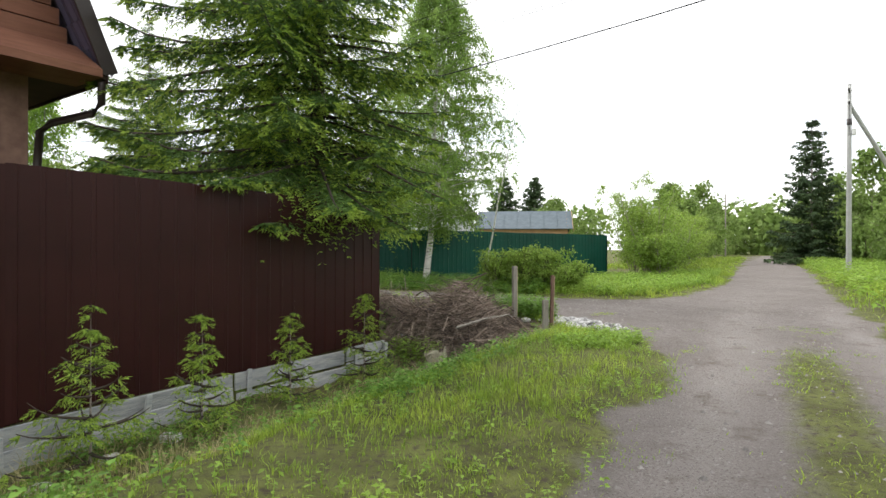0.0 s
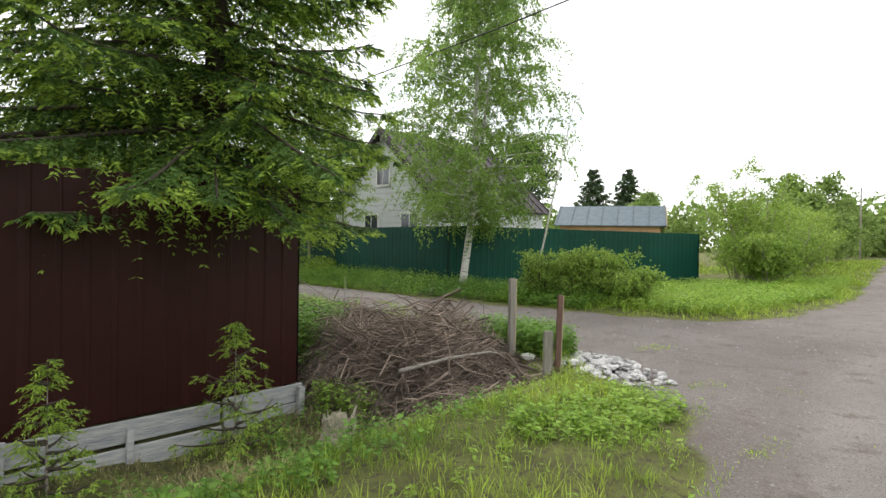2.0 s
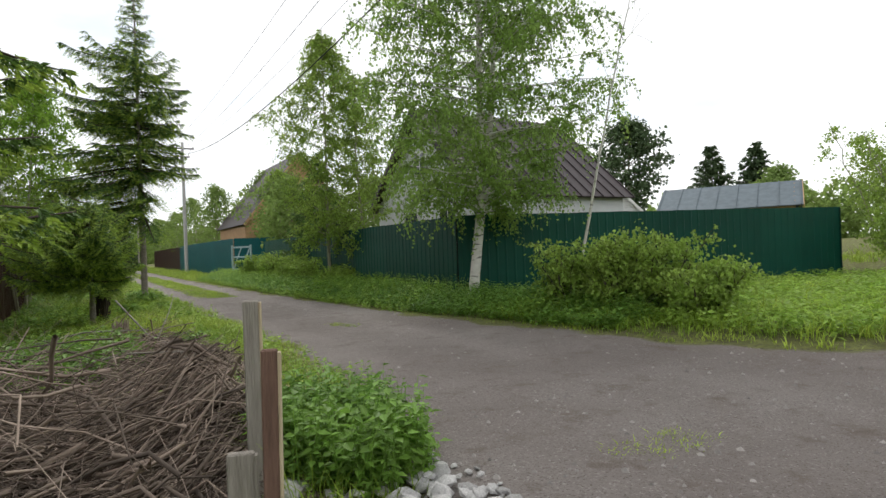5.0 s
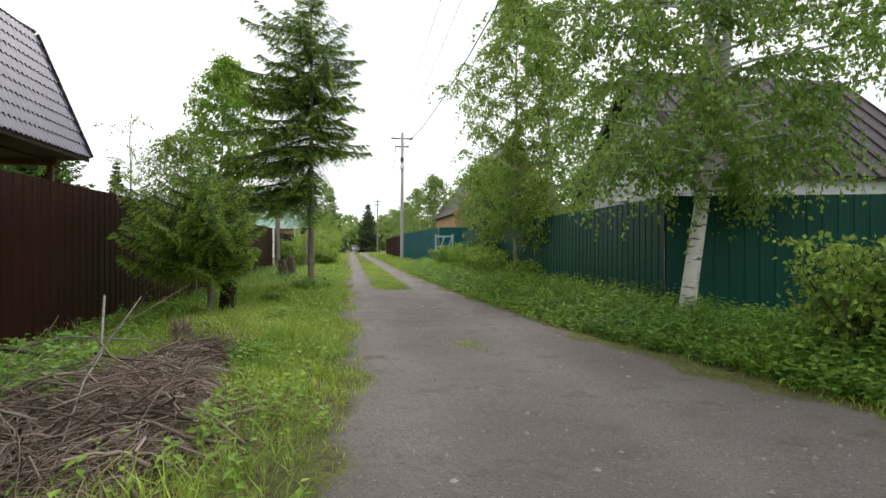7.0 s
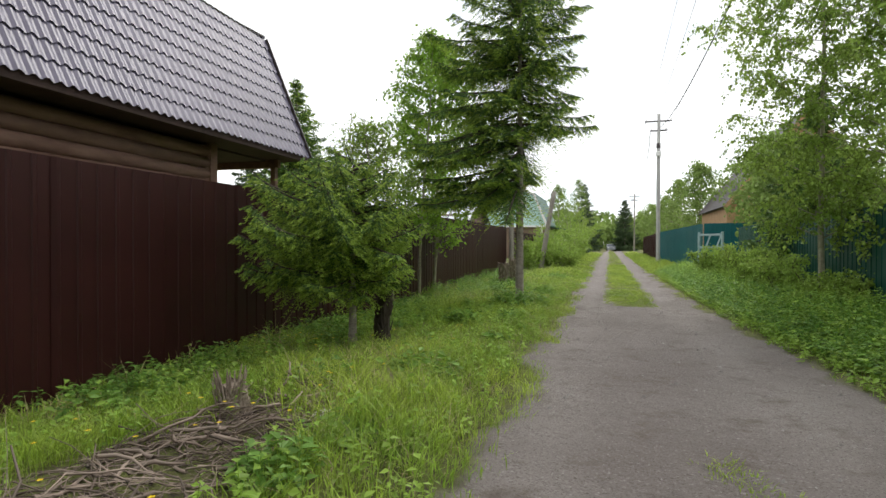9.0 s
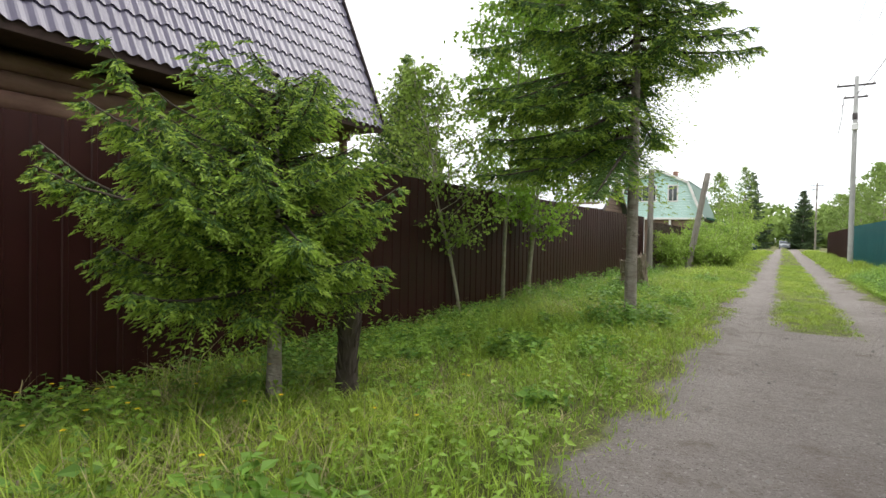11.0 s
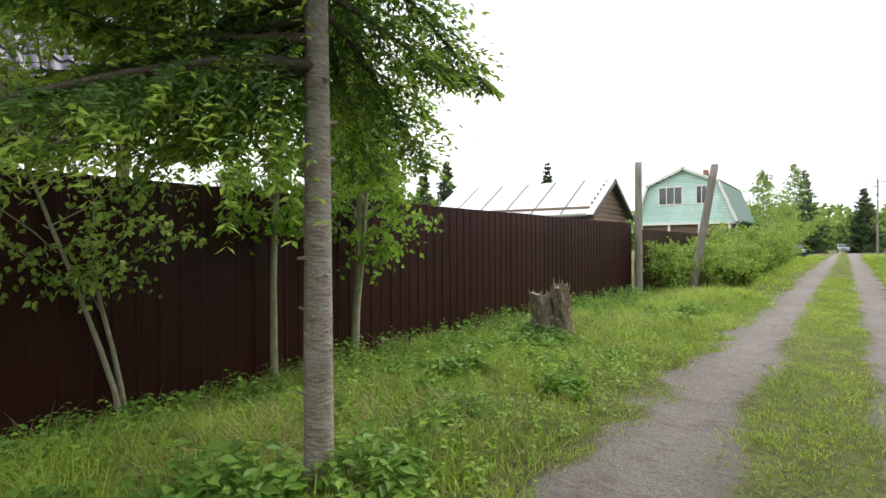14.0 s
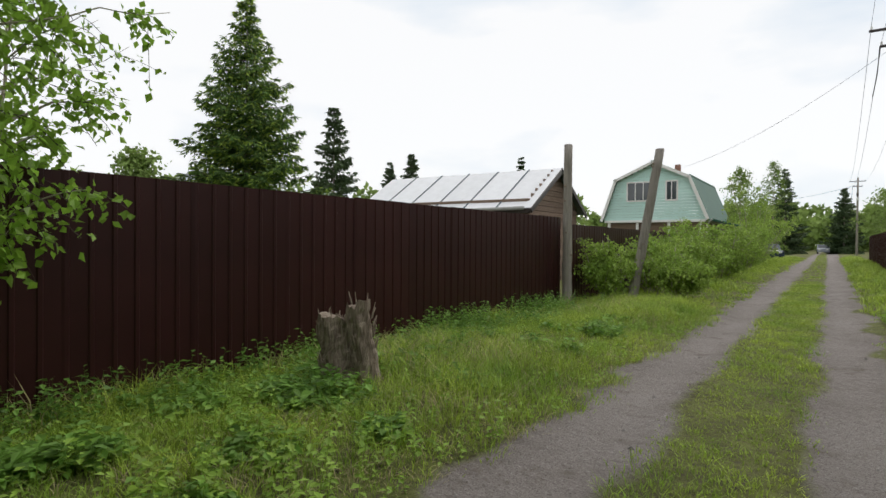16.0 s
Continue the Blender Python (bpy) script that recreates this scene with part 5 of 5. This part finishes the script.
# ---- gate ----
gate = thing("gate", 16.6, 32.6, 0, "blue-grey painted metal wicket gate standing in the greenery", "gate", rz=-60)
for a, b in (((-0.7, 0), (-0.62, 1.75)), ((0.62, 0), (0.7, 1.75))):
    part("gate_post", box_mesh("gate_post", (a[0], -0.04, a[1]), (b[0], 0.04, b[1]), M_GREYPAINT), gate)
for z in (0.5, 1.1, 1.6):
    part("rail", box_mesh("rail", (-0.62, -0.02, z), (0.62, 0.02, z + 0.08), M_GREYPAINT), gate)
for k in range(2):
    part("brace", Tubes().add([(-0.6 + k * 0.6, 0, 0.5), (k * 0.6, 0, 1.62)], 0.03, 6).mesh("brace", M_GREYPAINT), gate)


# ---- parked cars far off ----
def car(x, y, rz, m, label):
    c = thing("car", x, y, 0, label, "car", rz=rz)
    part("body", prism_mesh("body", [(-2.1, 0.3), (2.1, 0.3), (2.15, 0.75), (1.2, 0.92), (0.6, 1.42), (-1.5, 1.45), (-2.05, 0.95)], -0.82, 0.82, m), c)
    part("windscreen", prism_mesh("windscreen", [(1.15, 0.95), (0.62, 1.36), (0.66, 1.38), (1.21, 0.95)], -0.7, 0.7, M_GLASS), c)
    for s in (-1, 1):
        part("side_window", box_mesh("side_window", (-1.4, s * 0.815, 0.98), (0.6, s * 0.83, 1.34), M_GLASS), c)
        part("headlight", box_mesh("headlight", (2.08, s * 0.5 - 0.15, 0.6), (2.16, s * 0.5 + 0.15, 0.74), M_WHITEPAINT, 0.02), c)
        for wx in (-1.3, 1.3):
            w = part("wheel", Tubes().add([(wx, s * 0.68, 0.31), (wx, s * 0.86, 0.31)], 0.31, 14).mesh("wheel", M_RUBBER), c)
            part("rim", Tubes().add([(wx, s * 0.84, 0.31), (wx, s * 0.87, 0.31)], 0.19, 10).mesh("rim", M_CONCRETE), w)


car(66, 3.9, 186, M_CARWHITE, "white car parked at the roadside")
car(8.9, 84.0, -70, M_CARDARK, "dark blue car parked in the grass by the lane")
car(13.2, 128.0, -90, M_CARGREY, "grey car far away on the lane")


# ---- grass and weeds ----
def region(n, x0, x1, y0, y1, ok, rng):
    X, Y = rng.uniform(x0, x1, n), rng.uniform(y0, y1, n)
    k = ok(X, Y)
    return X[k], Y[k]


def patchy(X, Y, s=1.0):
    return 0.5 + 0.5 * np.clip(waves(X * 0.55 * s + 3, Y * 0.55 * s - 2), -1, 1)


def blades(name, X, Y, h, w, m, label, rng, lean=0.6):
    n = len(X)
    c = rng.integers(0, max(1, n // 13), n)
    loose = rng.random(n) < 0.25
    off = rng.normal(0, 0.03 + h * 0.12, (n, 2))
    X, Y = np.where(loose, X, X[c] + off[:, 0]), np.where(loose, Y, Y[c] + off[:, 1])
    Z = ground_z(X, Y) - 0.01
    az = np.where(loose, rng.uniform(0, 6.28, n), np.arctan2(off[:, 1], off[:, 0]) + rng.normal(0, 0.5, n))
    tuft = rng.uniform(0.6, 1.35, n)[c]
    grow = (0.45 + 0.9 * patchy(X, Y, 0.9)) * (0.4 + 0.6 * smooth(0.15, -0.8, inside_by(X, Y)))
    hh = h * rng.uniform(0.5, 1.25, n) * np.where(loose, 0.8, tuft) * grow
    ln = lean * rng.uniform(0.2, 1.4, n) * hh
    d = np.stack([np.cos(az), np.sin(az), np.zeros(n)], -1)
    s = np.stack([-np.sin(az), np.cos(az), np.zeros(n)], -1) * (w * rng.uniform(0.6, 1.3, n))[:, None] / 2
    P = np.stack([X, Y, Z], -1)
    up = np.array([0, 0, 1.0])
    tip = P + d * ln[:, None] + up * (hh * rng.uniform(0.8, 1.0, n))[:, None]
    mid = P + d * (ln * 0.22)[:, None] + up * (hh * 0.5)[:, None]
    V = np.stack([P, mid - s, tip, mid + s], 1).reshape(-1, 3)
    tagged(new(name, data_mesh(name, V, np.arange(4 * n).reshape(-1, 4), m)), label, "grass", kind="stuff")


def weeds(name, X, Y, h, leaf, m, label, rng, per=7, category="weeds", h_var=0.5):
    n = len(X)
    Z = ground_z(X, Y)
    H = (h if np.ndim(h) else np.full(n, h)) * rng.uniform(1 - h_var, 1 + h_var * 0.5, n)
    u = np.linspace(0.25, 1, per)
    az = rng.uniform(0, 6.28, n)[:, None] + np.arange(per) * 2.4
    lx = rng.normal(0, 0.18, (n, 2))
    P = np.stack([X[:, None] + lx[:, :1] * H[:, None] * u, Y[:, None] + lx[:, 1:] * H[:, None] * u, Z[:, None] + H[:, None] * u], -1).reshape(-1, 3)
    D = np.stack([np.cos(az), np.sin(az), rng.uniform(-0.45, 0.35, az.shape)], -1).reshape(-1, 3)
    N = rng.normal(0, 0.3, P.shape) + [0, 0, 1]
    L = leaf * rng.uniform(0.6, 1.35, len(P))
    V, F = kites(P, D, N, L, L * rng.uniform(0.45, 0.7, len(P)))
    s = np.stack([np.full(n, 0.003), np.zeros(n), np.zeros(n)], -1)
    B = np.stack([X, Y, Z], -1)
    T = np.stack([X + lx[:, 0] * H, Y + lx[:, 1] * H, Z + H], -1)
    V2 = np.stack([B - s, B + s, T + s * 0.5, T - s * 0.5], 1).reshape(-1, 3)
    F2 = np.arange(len(V2)).reshape(-1, 4) + len(V)
    tagged(new(name, data_mesh(name, np.concatenate([V, V2]), np.concatenate([F, F2]), m)), label, category, kind="stuff")


TUFTS = ((12.75, 4.55, 0.4, 0.2, 260), (11.1, 3.2, 0.3, 0.15, 120), (10.0, 2.95, 0.3, 0.15, 160), (9.5, 2.25, 0.35, 0.12, 180), (11.5, 2.6, 0.3, 0.12, 120))
rg = np.random.default_rng(77)
R1 = rg.random
not_dirt = lambda e=0.0: (lambda X, Y: (inside_by(X, Y) + 0.16 * waves(X * 1.1, Y * 1.1) + 0.09 * waves(X * 3.1 + 1, Y * 2.9) < e - 0.5 * rg.random(len(X)) ** 2 + 0.2))
south = lambda X, Y: Y < fence_y(X) - 0.2

# bank beside the road and the ditch
X, Y = region(90000, 0.5, 11.6, 0.8, 6.2, lambda X, Y: not_dirt()(X, Y) & south(X, Y) & (Y < fence_y(X) - 1.9 + 0.5 * R1(len(X)) - 0.4 * (X > 8.2)) & ~((X > 9.6) & (Y > 4.6)), rg)
k = R1(len(X)) < 0.3 + 0.7 * patchy(X, Y, 1.6)
X, Y = X[k], Y[k]
blades("verge_grass", X, Y, 0.115, 0.0065, M_GRASS, "short bright green grass on the road's bank", rg)
X, Y = region(26000, 0.5, 9.3, 3.4, 6.2, lambda X, Y: south(X, Y) & (X < 8.5 + 0.5 * R1(len(X))) & (Y > fence_y(X) - 2.1) & (R1(len(X)) < 0.35 + 0.65 * patchy(X, Y)), rg)
blades("ditch_grass", X, Y, 0.17, 0.006, M_DRYGRASS, "thin dry grass and stalks in the ditch", rg, 0.9)
X, Y = region(5500, 0.5, 9.3, 2.8, 6.2, lambda X, Y: south(X, Y) & (Y > fence_y(X) - 2.6) & (R1(len(X)) < patchy(X, Y, 1.4) ** 1.5), rg)
weeds("ditch_weeds", X, Y, 0.16, 0.05, M_WEED, "low dark green weeds in the ditch", rg, 6)
# lane, left verge
VERGE = lambda X, Y: not_dirt()(X, Y) & (X > 8.5) & ((np.hypot((X - 10.55) / 0.6, (Y - 9.4) / 2.4) > 0.75 + 0.5 * R1(len(X))))
X, Y = region(210000, 8.5, 12.2, 9.2, 34, lambda X, Y: VERGE(X, Y) & (R1(len(X)) < 0.45 + 0.55 * patchy(X, Y)), rg)
blades("verge_grass", X, Y, 0.20, 0.007, M_GRASS, "fresh green grass on the lane's verge", rg, 0.8)
X, Y = region(75000, 8.5, 12.0, 6.6, 34, lambda X, Y: VERGE(X, Y) & (R1(len(X)) < 1 - patchy(X, Y)), rg)
blades("dry_grass", X, Y, 0.17, 0.006, M_DRYGRASS, "pale dry grass among the green", rg, 1.8)
X, Y = region(34000, 8.4, 12.1, 34, 90, VERGE, rg)
blades("verge_grass", X, Y, 0.24, 0.016, M_GRASS, "green grass far along the lane", rg, 0.8)
X, Y = region(5200, 8.5, 11.7, 11.5, 33, lambda X, Y: VERGE(X, Y) & (R1(len(X)) < np.clip(1.2 - (X - 8.5) * 0.9, 0.03, 1) * (0.35 + 0.65 * patchy(X, Y, 1.7))), rg)
weeds("verge_weeds", X, Y, 0.17, 0.06, M_WEED, "leafy nettles and weeds along the brown fence", rg, 7)
X, Y = region(2600, 8.5, 11.9, 6.6, 24, lambda X, Y: VERGE(X, Y) & (R1(len(X)) < patchy(X, Y, 2.1)) & ((X - 9.55) ** 2 + (Y - 6.15) ** 2 > 1.6), rg)
weeds("bright_weeds", X, Y, 0.24, 0.055, M_WEEDL, "bright broad-leaved weeds in the grass", rg, 10)
X, Y = region(5200, 8.5, 9.9, 11.0, 33, lambda X, Y: R1(len(X)) < np.clip(1.3 - (X - 8.5), 0.1, 1) * (0.1 + 0.9 * patchy(X, Y, 1.9) ** 2), rg)
weeds("nettle_bank", X, Y, 0.20 + 0.16 * smooth(20, 22, Y), 0.065, M_WEED, "dark green nettles along the foot of the fence", rg, 9)
X, Y = region(4000, 8.5, 12.0, 9, 34, lambda X, Y: VERGE(X, Y) & (R1(len(X)) < 0.25 + 0.75 * patchy(X, Y, 2.3)), rg)
weeds("clover", X, Y, 0.13, 0.042, M_WEEDL, "low clover and small leafy weeds in the grass", rg, 6)
X, Y = region(2200, 0.5, 11, 1.2, 5, lambda X, Y: not_dirt()(X, Y) & south(X, Y) & (Y < fence_y(X) - 1.6) & (R1(len(X)) < patchy(X, Y, 2.3)), rg)
weeds("clover", X, Y, 0.10, 0.038, M_WEEDL, "low clover and small leafy weeds on the bank", rg, 6)
X, Y = region(1500, 8.45, 9.0, 7.5, 33, lambda X, Y: R1(len(X)) < 0.5 + 0.5 * patchy(X, Y, 1.3), rg)
blades("tall_grass", X, Y, 0.36, 0.008, M_DRYGRASS, "tall arching grass at the foot of the brown fence", rg, 0.7)
# the lane's middle strip
X, Y = region(62000, 12.68, 13.72, 19.5, 46, lambda X, Y: (R1(len(X)) < 0.9 * np.exp(-((X - 13.2) / 0.45) ** 4)) & (Y + 0.5 * waves(X * 2, Y * 2) > 19.9 + 1.2 * R1(len(X))), rg)
blades("middle_grass", X, Y, 0.15, 0.007, M_GRASS, "short trodden grass between the wheel tracks", rg, 0.9)
X, Y = region(9000, 12.7, 13.7, 46, 120, lambda X, Y: R1(len(X)) < 0.7, rg)
blades("middle_grass", X, Y, 0.09, 0.03, M_GRASS, "short grass between the far wheel tracks", rg, 0.9)
X, Y = region(2600, 13.1, 13.85, 10.7, 11.9, lambda X, Y: (np.hypot((X - 13.4) / 0.12, (Y - 11.35) / 0.16) < 1) | (np.hypot((X - 13.55) / 0.16, (Y - 11.1) / 0.09) < R1(len(X)) * 1.3), rg)
blades("grass_tuft", X, Y, 0.15, 0.007, M_GRASS, "small tuft of grass growing in the lane", rg, 1.0)
# low tufts in the bare ground of the junction
for cx, cy, rx, ry, n in TUFTS:
    a, q = rg.uniform(0, 6.28, n), np.sqrt(R1(n))
    blades("grass_tuft", cx + rx * q * np.cos(a), cy + ry * q * np.sin(a), 0.10, 0.007, M_GRASS, "low trodden tuft of grass in the bare dirt", rg, 1.3)
# road middle
X, Y = region(34000, 2, 13, -0.6, 2.6, lambda X, Y: R1(len(X)) < 0.9 * np.exp(-((Y - (0.43 + 0.13 * (X - 5.46))) / 0.38) ** 2) * patchy(X, Y, 1.5), rg)
blades("middle_grass", X, Y, 0.11, 0.007, M_GRASS, "sparse trodden grass along the road's middle", rg, 1.0)
# lane, right side
RIGHT = lambda X, Y: (inside_by(X, Y) < 0.1 - 0.3 * R1(len(X))) & (X < 16.9) & ((Y > 12.2) | (Y < 12.3 - 0.3 * (X - 16.5)))
X, Y = region(30000, 14.3, 17, 6, 34, RIGHT, rg)
blades("verge_grass", X, Y, 0.16, 0.008, M_GRASS, "green grass at the lane's edge", rg, 0.8)
X, Y = region(16000, 14.7, 17, 7.5, 33, lambda X, Y: RIGHT(X, Y) & (inside_by(X, Y) < -0.2), rg)
weeds("nettle_bank", X, Y, 0.14 + 0.24 * smooth(0, -1.1, inside_by(X, Y)), 0.062, M_WEED, "dense dark green nettles and ground elder along the green fence", rg, 8)
X, Y = region(7000, 14.6, 17, 12, 34, lambda X, Y: RIGHT(X, Y), rg)
weeds("nettle_bank", X, Y, 0.13 + 0.34 * smooth(0, -1.3, inside_by(X, Y)), 0.062, M_WEEDL, "bright leafy undergrowth along the lane", rg, 8)
X, Y = region(26000, 14.3, 16.4, 34, 90, lambda X, Y: inside_by(X, Y) < 0, rg)
blades("verge_grass", X, Y, 0.30, 0.018, M_GRASS, "green grass before the blue-green fence", rg, 0.8)
# beyond the junction
FAR = lambda X, Y: (inside_by(X, Y) < 0.1 - 0.3 * R1(len(X))) & (Y < 12.3 - 0.3 * (X - 16.5) - 0.2)
X, Y = region(42000, 15.5, 36, 4.2, 12, FAR, rg)
blades("verge_grass", X, Y, 0.24, 0.014, M_GRASS, "green grass on the far side of the junction", rg, 0.8)
X, Y = region(9000, 15.8, 34, 4.6, 12, lambda X, Y: FAR(X, Y) & (inside_by(X, Y) < -0.5), rg)
weeds("verge_weeds", X, Y, 0.24, 0.09, M_WEEDL, "leafy green weeds before the green fence", rg, 7)
X, Y = region(34000, 12, 60, -9, 6, lambda X, Y: (inside_by(X, Y) < 0.05) & (Y < 1.5 + 0.115 * (X - 13)), rg)
blades("verge_grass", X, Y, 0.36, 0.022, M_GRASS, "tall green grass across the road", rg, 0.8)
X, Y = region(6000, 16, 60, -9, 6, lambda X, Y: (inside_by(X, Y) < -0.3) & (Y < 1.2 + 0.115 * (X - 13)), rg)
weeds("verge_weeds", X, Y, 0.55, 0.15, M_WEEDL, "leafy green weeds across the road", rg, 7)
X, Y = region(16000, 34, 90, 6, 16, lambda X, Y: inside_by(X, Y) < 0, rg)
blades("verge_grass", X, Y, 0.4, 0.03, M_GRASS, "green grass far along the road", rg, 0.8)
# clumps at the posts and beside the brush
for cx, cy, rx, ry, n, h, lf, m, lab in ((11.15, 5.5, 0.45, 0.7, 800, 0.34, 0.06, M_WEED, "leafy raspberry clump beside the posts"), (9.3, 3.3, 1.0, 0.45, 210, 0.13, 0.055, M_WEEDL, "broad-leaved weeds on the bank"),
                                    (8.95, 7.4, 0.35, 0.8, 300, 0.45, 0.07, M_WEED, "green weeds between fence and brush"), (9.6, 8.6, 0.8, 0.9, 620, 0.35, 0.07, M_WEED, "green weeds behind the brush heap"),
                                    (8.75, 6.0, 0.3, 0.5, 200, 0.3, 0.06, M_WEEDL, "yellow-green weeds at the fence corner")):
    a, q = rg.uniform(0, 6.28, n), np.sqrt(R1(n))
    X, Y = cx + rx * q * np.cos(a), cy + ry * q * np.sin(a)
    weeds("weed_clump", X, Y, h, lf, m, lab, rg, 8)
# broad-leaved clumps scattered over the verge, each with a height of its own
KX, KY, KH = [], [], []
for cx, cy, r, n, h in [(11.05, 18.25, 0.38, 130, 0.38), (11.35, 18.95, 0.3, 70, 0.3), (10.2, 23.6, 0.5, 120, 0.3), (9.7, 24.4, 0.4, 100, 0.35)] + [
        (rb.uniform(8.8, 11.4), rb.uniform(10.5, 31), rb.uniform(0.12, 0.4), rb.randint(14, 50), rb.uniform(0.10, 0.24)) for k in range(70)]:
    a, q = rg.uniform(0, 6.28, n), np.sqrt(R1(n))
    KX.append(cx + r * q * np.cos(a))
    KY.append(cy + r * q * np.sin(a))
    KH.append(h * (1.1 - 0.5 * q))
X, Y, H_ = np.concatenate(KX), np.concatenate(KY), np.concatenate(KH)
k = inside_by(X, Y) < 0.02
weeds("weed_clumps", X[k], Y[k], H_[k], 0.085, M_WEED, "clumps of broad-leaved weeds on the lane's verge", rg, 7)
X, Y = region(5200, 10.7, 12.1, 4.6, 9.5, lambda X, Y: inside_by(X, Y) < 0.12 - 0.25 * R1(len(X)), rg)
blades("tall_grass", X, Y, 0.20, 0.007, M_GRASS, "long grass at the lane's corner", rg, 0.9)


def flowers():
    X, Y = region(90, 9.2, 11.3, 9.5, 14.5, lambda X, Y: R1(len(X)) < patchy(X, Y, 2.0), rg)
    P = np.repeat(np.stack([X, Y, ground_z(X, Y) + rg.uniform(0.2, 0.36, len(X))], -1), 5, 0)
    az = np.tile(np.arange(5) * 1.257, len(X))
    D = np.stack([np.cos(az), np.sin(az), np.full(len(az), 0.25)], -1)
    V, F = kites(P, D, np.tile([0, 0, 1.0], (len(P), 1)), 0.016, 0.014)
    tagged(new("yellow_flowers", data_mesh("yellow_flowers", V, F, M_PETAL)), "small yellow flowers in the weeds", "flowers", kind="stuff")


flowers()
